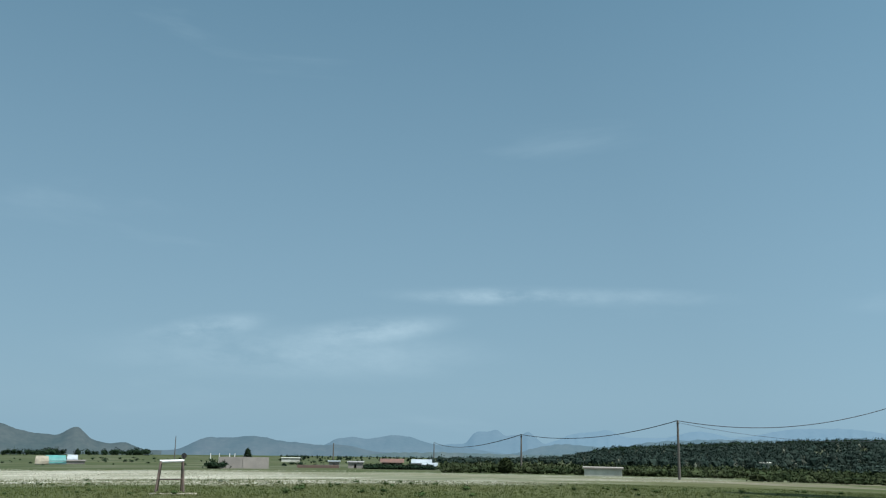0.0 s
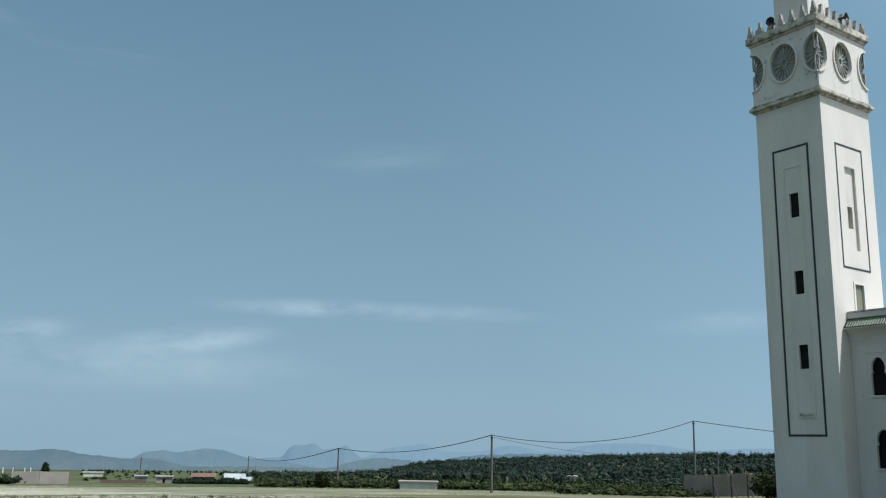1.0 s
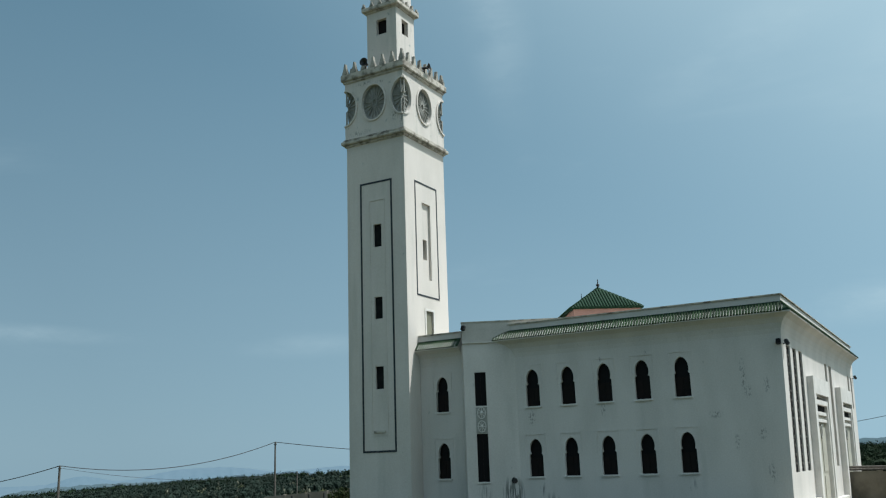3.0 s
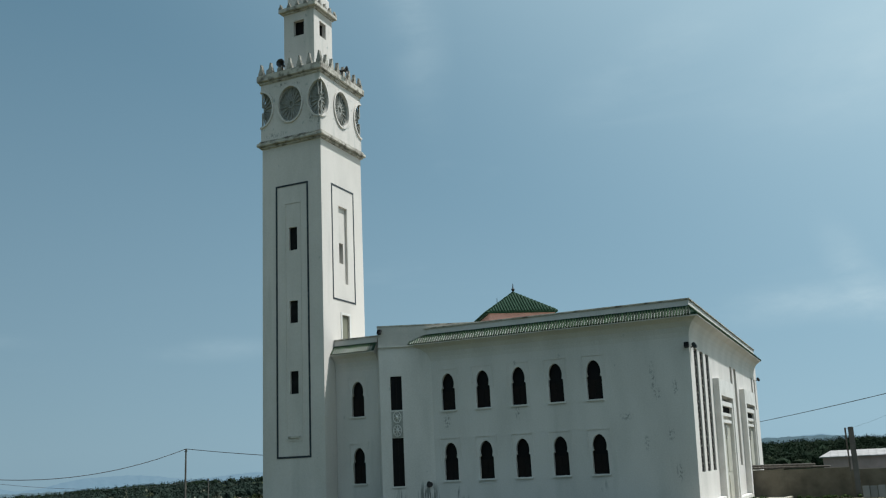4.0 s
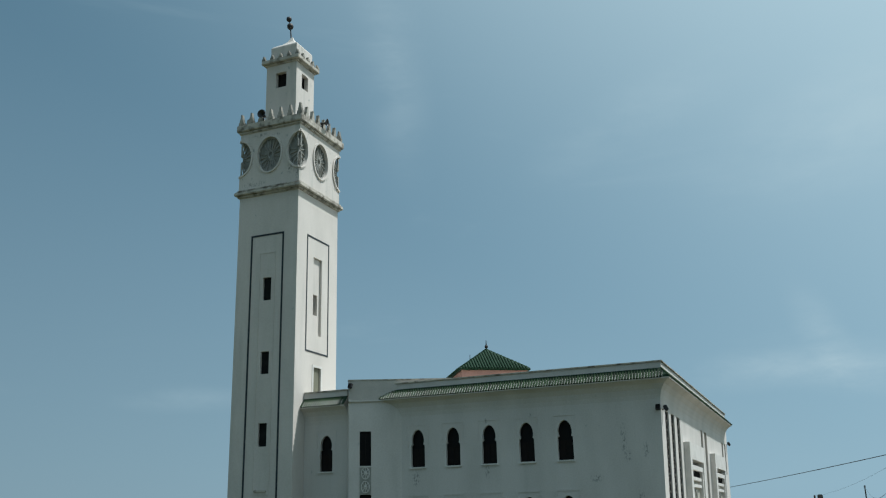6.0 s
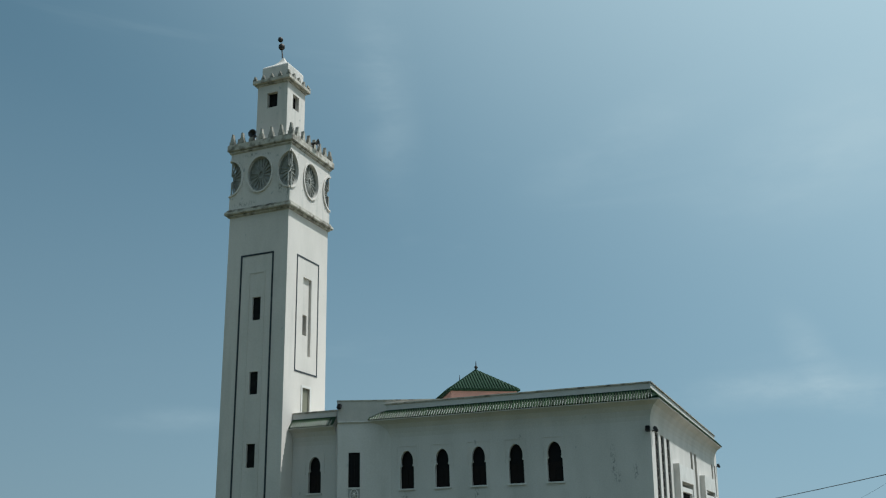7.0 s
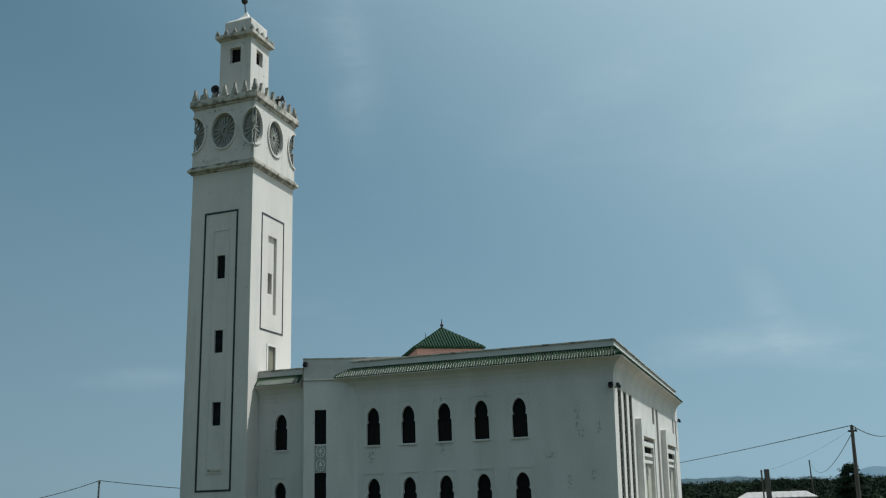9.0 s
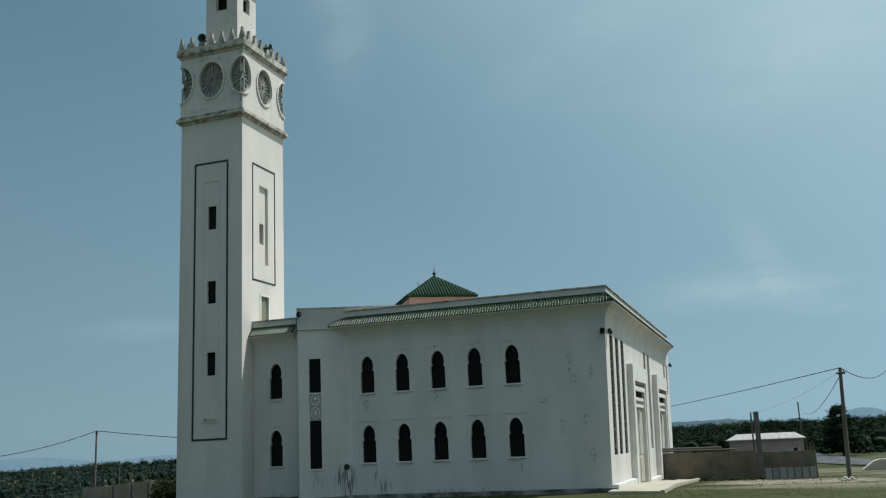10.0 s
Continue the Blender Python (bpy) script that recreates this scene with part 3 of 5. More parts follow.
def leaf_mass(c, h, w, n, size, core=0.56):
    """Crowns of loose leaf sprays round a dense middle: bases, heights, widths, sprays to a crown, and their size as a share of the height."""
    c, h, w = np.asarray(c, float), np.asarray(h, float), np.asarray(w, float)
    k = len(c)
    q = rng.normal(size=(k, n, 3))
    q /= np.linalg.norm(q, axis=2)[:, :, None]
    q *= (0.5 + 0.55 * rng.random((k, n)))[:, :, None]
    q[:, :, :2] *= (1 - 0.4 * np.maximum(0, q[:, :, 2]))[:, :, None]
    ax = np.stack([w / 2, w / 2, h / 2], 1)[:, None]
    mid = (c + np.stack([0 * h, 0 * h, 0.5 * h], 1))[:, None]
    p = mid + q * ax
    tri = p[:, :, None] + rng.normal(size=(k, n, 3, 3)) * (size * h)[:, None, None, None] * [1, 1, 1.25]
    v1 = tri.reshape(-1, 3)
    f1 = np.arange(len(v1)).reshape(-1, 3)
    v2 = (mid + ICO_V[None] * ax * core * (1 + 0.2 * rng.standard_normal((k, len(ICO_V), 1)))).reshape(-1, 3)
    f2 = (ICO_F[None] + (np.arange(k) * len(ICO_V))[:, None, None]).reshape(-1, 3) + len(v1)
    return np.concatenate([v1, v2]), np.concatenate([f1, f2])


def woods(name, label, az0, az1, r0, r1, count, h0, h1, mat, gap=0.0, n=60, wide=0.75, size=0.07):
    c, hs, ws = [], [], []
    for _ in range(count):
        az = az0 + (az1 - az0) * rng.random()
        d = r0 * (r1 / r0) ** rng.random()
        p = spot(az, d)
        if noise.noise(p * 0.02) < -0.25 + gap or noise.noise(p * 0.07) < -0.35 + gap:
            continue
        h = h0 + (h1 - h0) * rng.random()
        c.append((p - Vector((0, 0, h * 0.08)))[:])
        hs.append(h)
        ws.append(h * (wide + 0.4 * rng.random()))
    v, f = leaf_mass(c, hs, ws, n, size)
    tagged(new(name, mesh_of(name, v, f, mat)), label, "woods", kind="stuff")


woods("woodland", "scattered olive-green trees on a dry slope", 31, 58, 165, 620, 4400, 1.7, 3.4, M_LEAF, 0.08, 100, 0.85, 0.045)
woods("woodland", "pale dry trees among the green ones on the slope", 31, 58, 168, 420, 900, 1.4, 2.6, M_DRY, 0.1, 30, 0.4, 0.05)
woods("woodland", "dark crest of dense trees on the slope", 30, 57, 380, 640, 1500, 2.4, 4.2, M_LEAF_DARK, 0.0, 90, 0.9, 0.045)
woods("woodland", "dense dark trees behind the yard wall", -16, 11, 215, 640, 1500, 3.0, 5.6, M_LEAF_DARK, -0.4, 190, 1.0, 0.034)
woods("woodland", "olive-green trees among the dark ones behind the yard wall", -16, 11, 195, 640, 700, 2.4, 5.0, M_LEAF_OLIVE, -0.2, 190, 1.0, 0.034)
woods("woodland", "clump of tall round trees behind the long shed", -1.9, 1.9, 225, 270, 40, 4.6, 6.6, M_LEAF_DARK, -0.6, 700, 0.95, 0.02)
woods("woodland", "scattered trees where the slope runs out", 55, 67, 230, 760, 620, 1.5, 3.0, M_LEAF, 0.16, 70, 0.9, 0.05)
woods("woodland", "distant trees dotted over the lower fields", 48, 64, 500, 1300, 700, 1.6, 3.0, M_LEAF_DARK, 0.1, 40)
woods("woodland", "trees dotted over the fields below the hills", 58, 76, 330, 1400, 420, 1.2, 2.6, M_LEAF_DARK, 0.1, 40)
woods("woodland", "row of dark trees at the foot of the hills", 83.6, 102, 900, 1300, 260, 5, 9, M_LEAF_DARK, 0.0, 60, 1.1)


def shrubs(name, label, az0, az1, r0, r1, count, h0, h1, mat):
    c, hs = [], []
    for _ in range(count):
        az, d = az0 + (az1 - az0) * rng.random(), r0 + (r1 - r0) * rng.random()
        p = spot(az, d)
        if noise.noise(p * 0.09) < -0.3:
            continue
        h = h0 + (h1 - h0) * rng.random() ** 2
        c.append((p - Vector((0, 0, h * 0.1)))[:])
        hs.append(h)
    v, f = leaf_mass(c, hs, 1.9 * np.array(hs), 50, 0.1)
    tagged(new(name, mesh_of(name, v, f, mat)), label, "bushes", kind="stuff")


shrubs("hedge", "low green hedge bushes along the field's edge", 44, 66, 122, 160, 1200, 0.5, 1.7, M_BUSH)
shrubs("hedge", "low green hedge bushes along the field's edge", 36.5, 48, 106, 168, 1100, 0.4, 1.2, M_BUSH)
shrubs("hedge", "grey-green scrub at the foot of the wooded slope", 36, 50, 162, 225, 700, 0.6, 1.6, M_LEAF)
shrubs("hedge", "scrubby bushes among the far plots", 66, 98, 180, 420, 170, 0.3, 1.2, M_LEAF_DARK)
shrubs("hedge", "dark undergrowth at the wood's edge beyond the road", -16, 9, 184, 205, 420, 0.7, 1.9, M_LEAF_DARK)


def blades(name, label, az0, az1, r0, r1, count, h0, h1, width, mat):
    """Tufts of upright triangular blades."""
    az = az0 + (az1 - az0) * rng.random(count)
    d = r0 + (r1 - r0) * rng.random(count)
    base = np.array([spot(a, b)[:] for a, b in zip(az, d)])
    k = 5
    base = np.repeat(base, k, 0) + np.c_[rng.normal(0, 0.09, (count * k, 2)), np.zeros(count * k)]
    h = h0 + (h1 - h0) * rng.random(count * k) ** 2
    a = rng.random(count * k) * 2 * np.pi
    side = np.c_[np.cos(a), np.sin(a), np.zeros(count * k)] * width
    tip = base + np.c_[rng.normal(0, 0.3, (count * k, 2)) * h[:, None], h]
    v = np.stack([base - side - [0, 0, 0.05], base + side - [0, 0, 0.05], tip], 1).reshape(-1, 3)
    f = np.arange(len(v)).reshape(-1, 3)
    tagged(new(name, mesh_of(name, v, f, mat)), label, "grass", kind="stuff")


blades("meadow_grass", "fresh green grass tufts of the meadow", 40, 98, 28, 66, 20000, 0.03, 0.1, 0.02, M_GRASS)
blades("meadow_grass", "short grass tufts beside the mosque", -12, 10, 33, 62, 6000, 0.015, 0.06, 0.014, M_TURF)
shrubs("weeds", "low weeds along the foot of the yard wall", 0.5, 9, 55.0, 56.2, 90, 0.08, 0.28, M_WEED)
shrubs("weeds", "dark green thistles scattered in the meadow", 40, 98, 33, 60, 190, 0.06, 0.3, M_WEED)


def build_flowers():
    n = 130000
    az, d = 42 + 58 * rng.random(n), 46 + 76 * rng.random(n)
    base = np.array([spot(a, b)[:] for a, b in zip(az, d)])
    keep = np.array([noise.noise((p[0] * 0.16, p[1] * 0.05, 1)) + 0.6 * noise.noise((p[0] * 0.7, p[1] * 0.2, 5)) > 0.05 + 0.25 * smooth01((p[1] - 10) / 24) for p in base]) & (base[:, 0] < -46 + 6 * rng.random(n)) & (np.hypot(base[:, 0], base[:, 1]) - np.maximum(0, base[:, 1] - 20) > 48 + 8 * rng.random(n))
    base = base[keep]
    n = len(base)
    h, w = 0.04 + 0.1 * rng.random(n), 0.009 + 0.011 * rng.random(n)
    a = rng.random(n) * 2 * np.pi
    u = np.c_[np.cos(a), np.sin(a), 0.5 * rng.normal(size=n)] * w[:, None]
    t = np.c_[-np.sin(a), np.cos(a), 0.6 + 0.4 * rng.random(n)] * w[:, None]
    c = base + np.c_[np.zeros((n, 2)), h]
    v = np.stack([c - u - t, c + u - t, c + u + t, c - u + t], 1).reshape(-1, 3)
    tagged(new("white_flowers", mesh_of("white_flowers", v, np.arange(len(v)).reshape(-1, 4), M_FLOWER)), "white wild flowers in a broad belt", "flowers", kind="stuff")


build_flowers()


def cypress(az, r, h, w, label):
    p = spot(az, r)
    t = thing("cypress_tree", p, label, "tree")
    part("trunk", tube(bmesh.new(), p - Vector((0, 0, 0.2)), p + Vector((0, 0, h * 0.8)), h * 0.025, h * 0.008), M_BARK, t)
    c, rad = [], []
    for i in range(70):
        s = rng.random()
        k = w * 0.5 * (1 - s) ** 0.5 * min(1, 0.4 + s * 5)
        a = rng.random() * 2 * math.pi
        c.append((k * 0.7 * math.cos(a), k * 0.7 * math.sin(a), h * (0.02 + 0.86 * s)))
        rad.append(h * (0.22 - 0.06 * s))
    v, f = leaf_mass(c, rad, [w * 2.2 * q / h for q in rad], 60, 0.085, 0.6)
    ob = new("crown", mesh_of("crown", v, f, M_LEAF_DARK))
    ob.parent = t


cypress(77.85, 233.6, 3.6, 2.4, "dark cypress behind the ruined grey wall")
cypress(-3.35, 178, 8.6, 7.6, "tall dark cypress beside the road")


def big_bush(az, r, h, w, label="leafy green bush growing beside the grey wall"):
    p = spot(az, r)
    t = thing("bush", p, label, "bush")
    bm = bmesh.new()
    for i in range(6):
        a = i * 1.05
        tube(bm, p - Vector((0, 0, 0.1)), p + Vector((w * 0.3 * math.cos(a), w * 0.3 * math.sin(a), h * 0.7)), 0.04, 0.015, 6)
    part("stem", bm, M_BARK, t)
    n = 2600
    q = rng.normal(size=(n, 3))
    q /= np.linalg.norm(q, axis=1)[:, None]
    q *= (0.45 + 0.6 * rng.random(n))[:, None]
    c = q * [w * 0.5, w * 0.5, h * 0.5] + [0, 0, h * 0.5]
    u, s = rng.normal(size=(n, 3)) * 0.06, rng.normal(size=(n, 3)) * 0.06
    v = np.stack([c - u, c + s, c + u, c - s], 1).reshape(-1, 3)
    ob = new("foliage", mesh_of("foliage", v, np.arange(len(v)).reshape(-1, 4), M_BUSH))
    ob.parent = t


big_bush(35.9, 84, 2.2, 3.2)
big_bush(34.6, 82, 2.6, 3.0)
big_bush(62.25, 122, 2.0, 1.9, "dark round shrub standing in the hedge")

# ---- the minaret ----
X0, Y0, X1, Y1 = -24.68, 39.77, -28.42, 44.06
XC, YC = (X0 + X1) / 2, (Y0 + Y1) / 2
Z_BAND, Z_TOP = 19.87, 23.66


def merlon_mesh(w, h):
    bm = bmesh.new()
    for k, (a, b, u) in enumerate(((0, 0.34, 1.0), (0.34, 0.58, 0.66), (0.58, 0.8, 0.42), (0.8, 1.0, 0.26))):
        box(bm, (-w * u / 2, -0.09, h * a), (w * u / 2, 0.09, h * b))
    bmesh.ops.recalc_face_normals(bm, faces=bm.faces)
    me = bpy.data.meshes.new("merlon")
    bm.to_mesh(me)
    bm.free()
    me.materials.append(M_MERLON)
    return me


def battlement(parent, x0, y0, x1, y1, z, nx, ny, w, h):
    me = merlon_mesh(w, h)
    for i in range(nx):
        x = x0 + (x1 - x0) * i / (nx - 1)
        for y in (y0, y1):
            piece("merlon", me, parent, Matrix.Translation((x, y, z)))
    for j in range(1, ny - 1):
        y = y0 + (y1 - y0) * j / (ny - 1)
        for x in (x0, x1):
            piece("merlon", me, parent, Matrix.Translation((x, y, z)) @ pose(0, 0, 0, 0, 0, 90))


def outline_strip(u0, v0, u1, v1, w, to_world):
    return plate(rect(u0, v0, u1, v1), [rect(u0 + w, v0 + w, u1 - w, v1 - w)], -0.02, to_world)


def wheel(parent, u, v, ru, rv, half, to_world, inset):
    """A pierced plaster wheel: spokes, hub and rim; half: -1 or 1 for the half that bends round a corner."""
    bm = bmesh.new()
    n = 18

    def bar(a, b, w, d0, d1):
        du, dv = b[0] - a[0], b[1] - a[1]
        ln_ = math.hypot(du, dv)
        pu, pv = -dv / ln_ * w / 2, du / ln_ * w / 2
        pts = [(a[0] + pu, a[1] + pv), (b[0] + pu, b[1] + pv), (b[0] - pu, b[1] - pv), (a[0] - pu, a[1] - pv)]
        vs = [bm.verts.new(to_world(p, q, d)) for d in (d0, d1) for p, q in pts]
        for f in ((0, 1, 2, 3), (4, 7, 6, 5), (0, 4, 5, 1), (1, 5, 6, 2), (2, 6, 7, 3), (3, 7, 4, 0)):
            bm.faces.new([vs[i] for i in f])

    for i in range(n):
        a = 2 * math.pi * (i + 0.5) / n
        c, s = math.cos(a), math.sin(a)
        if half and c * half < -0.01:
            continue
        bar((u + ru * 0.2 * c, v + rv * 0.2 * s), (u + ru * 0.99 * c, v + rv * 0.99 * s), 0.038, inset, inset + 0.07)
        b = 2 * math.pi * (i + 1.5) / n
        if half and math.cos(b) * half < -0.01:
            continue
        for k in (0.2, 0.96):
            bar((u + ru * k * c, v + rv * k * s), (u + ru * k * math.cos(b), v + rv * k * math.sin(b)), 0.05, inset - 0.01, inset + 0.08)
    return part("wheel_screen", bm, M_LATTICE, parent, "pierced plaster wheel screen with spokes")


def build_minaret():
    t = thing("minaret", (XC, YC, 0), "tall square white minaret with stained bands, beside the mosque", "minaret")
    slits = [(-26.73, a, -26.22, b) for a, b in ((13.8, 15.05), (9.91, 11.08), (6.25, 7.42))]
    th = 0.45
    faces = {
        "s": (south(Y0), X1, X0, [rect(*s) for s in slits]),
        "e": (east(X0), Y0 + th, Y1, [rect(41.48, 12.1, 42.37, 16.37), rect(41.58, 9.08, 42.4, 10.4)]),
    }
    for key, (tw, u0, u1, holes) in faces.items():
        part("shaft_wall", plate(rect(u0, -1, u1, Z_BAND), holes, th, tw), M_TOWER, t)
    part("shaft_wall", boxes(((X1, Y1 - th, -1), (X0 - th, Y1, Z_BAND))), M_TOWER, t)
    part("shaft_wall", boxes(((X1, Y0 + th, -1), (X1 + th, Y1 - th, Z_BAND))), M_TOWER, t)
    # black panels put in each slit in place of its inner shade
    for u0, v0, u1, v1 in slits:
        part("slit_shutter", boxes(((u0 - 0.02, Y0 + 0.12, v0 - 0.02), (u1 + 0.02, Y0 + 0.16, v1 + 0.02))), M_DARK, t, "black panel painted as the shade inside the slit")
    # blue-black painted panel outlines
    part("panel_outline", outline_strip(-27.56, 3.05, -25.5, 17.47, 0.1, south(Y0)), M_LINE, t, "dark blue painted panel outline")
    part("panel_outline", outline_strip(40.76, 11.12, 43.12, 17.48, 0.085, east(X0)), M_LINE, t, "dark blue painted panel outline")
    # shallow raised frame round the slits, on the south side, with its ledge
    part("panel_frame", plate(rect(-27.0, 3.9, -25.98, 16.45), [rect(-26.93, 4.1, -26.05, 16.38)], -0.03, south(Y0)), M_TOWER, t)
    part("ledge", boxes(((-26.85, Y0 - 0.09, 4.02), (-26.12, Y0, 4.14)), bevel=0.02), M_CORNICE, t)
    # nested frame on the east side, standing proud round the window
    part("niche", plate(rect(41.4, 12.0, 42.45, 16.45), [rect(41.62, 13.22, 42.14, 14.35)], 0.25, east(X0 - 0.14)), M_TOWER, t, "shallow sunk niche round a dark window")
    part("door_frame", plate(rect(41.5, 9.0, 42.5, 10.5), [rect(41.62, 9.0, 42.38, 10.38)], -0.03, east(X0)), M_TRIM, t)
    d = part("door", boxes(((X0 - 0.2, 41.56, 9.0), (X0 - 0.09, 42.42, 10.42))), M_TOWERDOOR, t, "closed olive-grey tower door")
    part("door_panel", boxes(((X0 - 0.09, 41.72, 9.15), (X0 - 0.07, 42.26, 10.28))), M_TOWERDOOR, d)
    # banded head with wheel screens, open at the corners
    ru, rv, vz = 0.76, 1.02, 22.07
    for key, tw, u0, u1 in (("s", south(Y0 - 0.06), X1 - 0.055, X0 + 0.055), ("e", east(X0 + 0.06), Y0 - 0.055, Y1 + 0.055), ("n", lambda u, v, d: (u, Y1 + 0.06 - d, v), X1 - 0.055, X0 + 0.055), ("w", lambda u, v, d: (X1 - 0.06 + d, u, v), Y0 - 0.055, Y1 + 0.055)):
        outer = [(u0, Z_BAND)] + [(u1, Z_BAND)] + [(u1, vz - rv)] + [(u1 - ru * math.sin(a), vz - rv * math.cos(a)) for a in [math.pi * k / 16 for k in range(1, 16)]] + [(u1, vz + rv), (u1, Z_TOP + 0.1), (u0, Z_TOP + 0.1), (u0, vz + rv)]
        outer += [(u0 + ru * math.sin(a), vz + rv * math.cos(a)) for a in [math.pi * k / 16 for k in range(1, 16)]] + [(u0, vz - rv)]
        mid = (u0 + u1) / 2
        part("head_wall", plate(outer, [ellipse(mid, vz, ru, rv)], 0.28, tw), M_HEAD, t)
        wheel(t, mid, vz, ru, rv, 0, tw, 0.1)
        wheel(t, u0, vz, ru, rv, 1, tw, 0.1)
        wheel(t, u1, vz, ru, rv, -1, tw, 0.1)
        part("wheel_backing", plate(ellipse(mid, vz, ru + 0.05, rv + 0.05), [], 0.04, lambda u, v, d, tw=tw: tw(u, v, d + 0.18)), M_LATTICE, t)
        for c, s in ((u0, 1), (u1, -1)):
            half = [(c + s * (0.2 + (ru - 0.15) * math.sin(math.pi * k / 16)), vz + (rv + 0.03) * math.cos(math.pi * k / 16)) for k in range(17)]
            part("wheel_backing", plate(half, [], 0.04, lambda u, v, d, tw=tw: tw(u, v, d + 0.18)), M_LATTICE, t)
        part("rim", ring(ellipse(mid, vz, ru + 0.09, rv + 0.09), ellipse(mid, vz, ru, rv), -0.07, tw), M_TOWER, t)
        for c, s in ((u0, 1), (u1, -1)):
            lo = [(c + s * (ru + 0.09) * math.sin(math.pi * k / 20), vz + (rv + 0.09) * math.cos(math.pi * k / 20)) for k in range(21)]
            li = [(c + s * ru * math.sin(math.pi * k / 20), vz + rv * math.cos(math.pi * k / 20)) for k in range(20, -1, -1)]
            part("rim", plate(lo + li, [], -0.07, tw), M_TOWER, t)
    part("stair_core", boxes(((X1 + 0.75, Y0 + 0.75, Z_BAND), (X0 - 0.75, Y1 - 0.75, Z_TOP))), M_GREYWALL, t)
    # string course and top cornice
    bm = bmesh.new()
    for z, h, e in ((Z_BAND - 0.12, 0.12, 0.12), (Z_BAND, 0.2, 0.25), (Z_BAND + 0.2, 0.12, 0.16)):
        box(bm, (X1 - e, Y0 - e, z), (X0 + e, Y1 + e, z + h), 0.04)
    part("string_course", bm, M_CORNICE, t, "stained moulded string course")
    bm = bmesh.new()
    for z, h, e in ((Z_TOP - 0.12, 0.14, 0.15), (Z_TOP + 0.02, 0.4, 0.25)):
        box(bm, (X1 - e, Y0 - e, z), (X0 + e, Y1 + e, z + h), 0.04)
    part("cornice", bm, M_CORNICE, t, "stained projecting cornice")
    zc = Z_TOP + 0.42
    battlement(t, X1 - 0.03, Y0 - 0.03, X0 + 0.03, Y1 + 0.03, zc, 7, 8, 0.34, 0.7)
    # lantern
    lx0, lx1, ly0, ly1 = -27.73, -25.71, 40.92, 42.88
    cx, cy = (lx0 + lx1) / 2, (ly0 + ly1) / 2
    zl = 28.28
    wx, wy = rect(cx - 0.36, 26.73, cx + 0.34, 27.68), rect(cy - 0.38, 26.73, cy + 0.3, 27.66)
    for tw, a, b, o in ((south(ly0), lx0, lx1, wx), (east(lx1), ly0 + 0.25, ly1, wy), (lambda u, v, d: (u, ly1 - d, v), lx0, lx1 - 0.25, wx), (lambda u, v, d: (lx0 + d, u, v), ly0 + 0.25, ly1 - 0.25, wy)):
        part("lantern_wall", plate(rect(a, zc, b, zl), [o], 0.25, tw), M_HEAD, t)
    # dark infill close behind the openings, added as their inner shade
    part("lantern_core", boxes(((lx0 + 0.28, ly0 + 0.28, zc), (lx1 - 0.28, ly1 - 0.28, zl))), M_SHUTTER, t)
    bm = bmesh.new()
    for z, k, e in ((zl - 0.08, 0.1, 0.1), (zl + 0.02, 0.24, 0.24)):
        box(bm, (lx0 - e, ly0 - e, z), (lx1 + e, ly1 + e, z + k), 0.03)
    part("lantern_cornice", bm, M_CORNICE, t)
    battlement(t, lx0 - 0.12, ly0 - 0.12, lx1 + 0.12, ly1 + 0.12, zl + 0.26, 5, 5, 0.24, 0.3)
    # cap: upright block with rounded edges under a low pyramid
    bm = bmesh.new()
    prof = [(0.87, zl + 0.2), (0.87, 29.42), (0.84, 29.5), (0.7, 29.62), (0.42, 29.82), (0.22, 30.05), (0.1, 30.28), (0.04, 30.42)]
    loops = [[bm.verts.new((cx + 0.05 + sx * e, cy + sy * e, z)) for sx, sy in ((-1, -1), (1, -1), (1, 1), (-1, 1))] for e, z in prof]
    for a, b in zip(loops, loops[1:]):
        for i in range(4):
            bm.faces.new((a[i], a[(i + 1) % 4], b[(i + 1) % 4], b[i]))
    bm.faces.new(loops[-1])
    part("cap", bm, M_HEAD, t)
    foot, mid, tip = (cx - 0.02, cy, 30.3), (cx - 0.12, cy, 31.22), (cx - 0.22, cy, 31.74)
    f = part("finial", tube(tube(bmesh.new(), foot, mid, 0.045, 0.035), mid, tip, 0.035, 0.025), M_IRON, t, "dark metal finial with two balls, bent to one side")
    part("finial_ball", ball(bmesh.new(), mid, 0.2, 2, (1, 1, 1.08)), M_IRON, f, smooth=True)
    part("finial_ball", ball(bmesh.new(), tip, 0.165, 2, (1, 1, 1.05)), M_IRON, f, smooth=True)


build_minaret()


def loudspeaker(at, heading, label):
    t = thing("horn_loudspeaker", (0, 0, 0), label, "loudspeaker", "loudspeakers on the minaret")
    bm = bmesh.new()
    prev = None
    for r, y in ((0.06, 0.0), (0.09, -0.15), (0.17, -0.28), (0.29, -0.38), (0.31, -0.38), (0.29, -0.36), (0.15, -0.24), (0.02, -0.1)):
        cur = [bm.verts.new((r * math.cos(k * math.pi / 8), y, r * math.sin(k * math.pi / 8))) for k in range(16)]
        if prev:
            for k in range(16):
                bm.faces.new((prev[k], prev[(k + 1) % 16], cur[(k + 1) % 16], cur[k]))
        prev = cur
    part("horn", bm, M_BLACK, t, smooth=True)
    part("driver", tube(bmesh.new(), (0, 0, 0), (0, 0.2, 0), 0.1, 0.09, 12), M_BLACK, t)
    part("bracket", boxes(((-0.03, -0.03, -0.45), (0.03, 0.03, -0.05))), M_IRON, t)
    t.matrix_basis = Matrix.Translation(at) @ pose(0, 0, 0, 0, 0, heading) @ Matrix.Scale(0.8, 4)


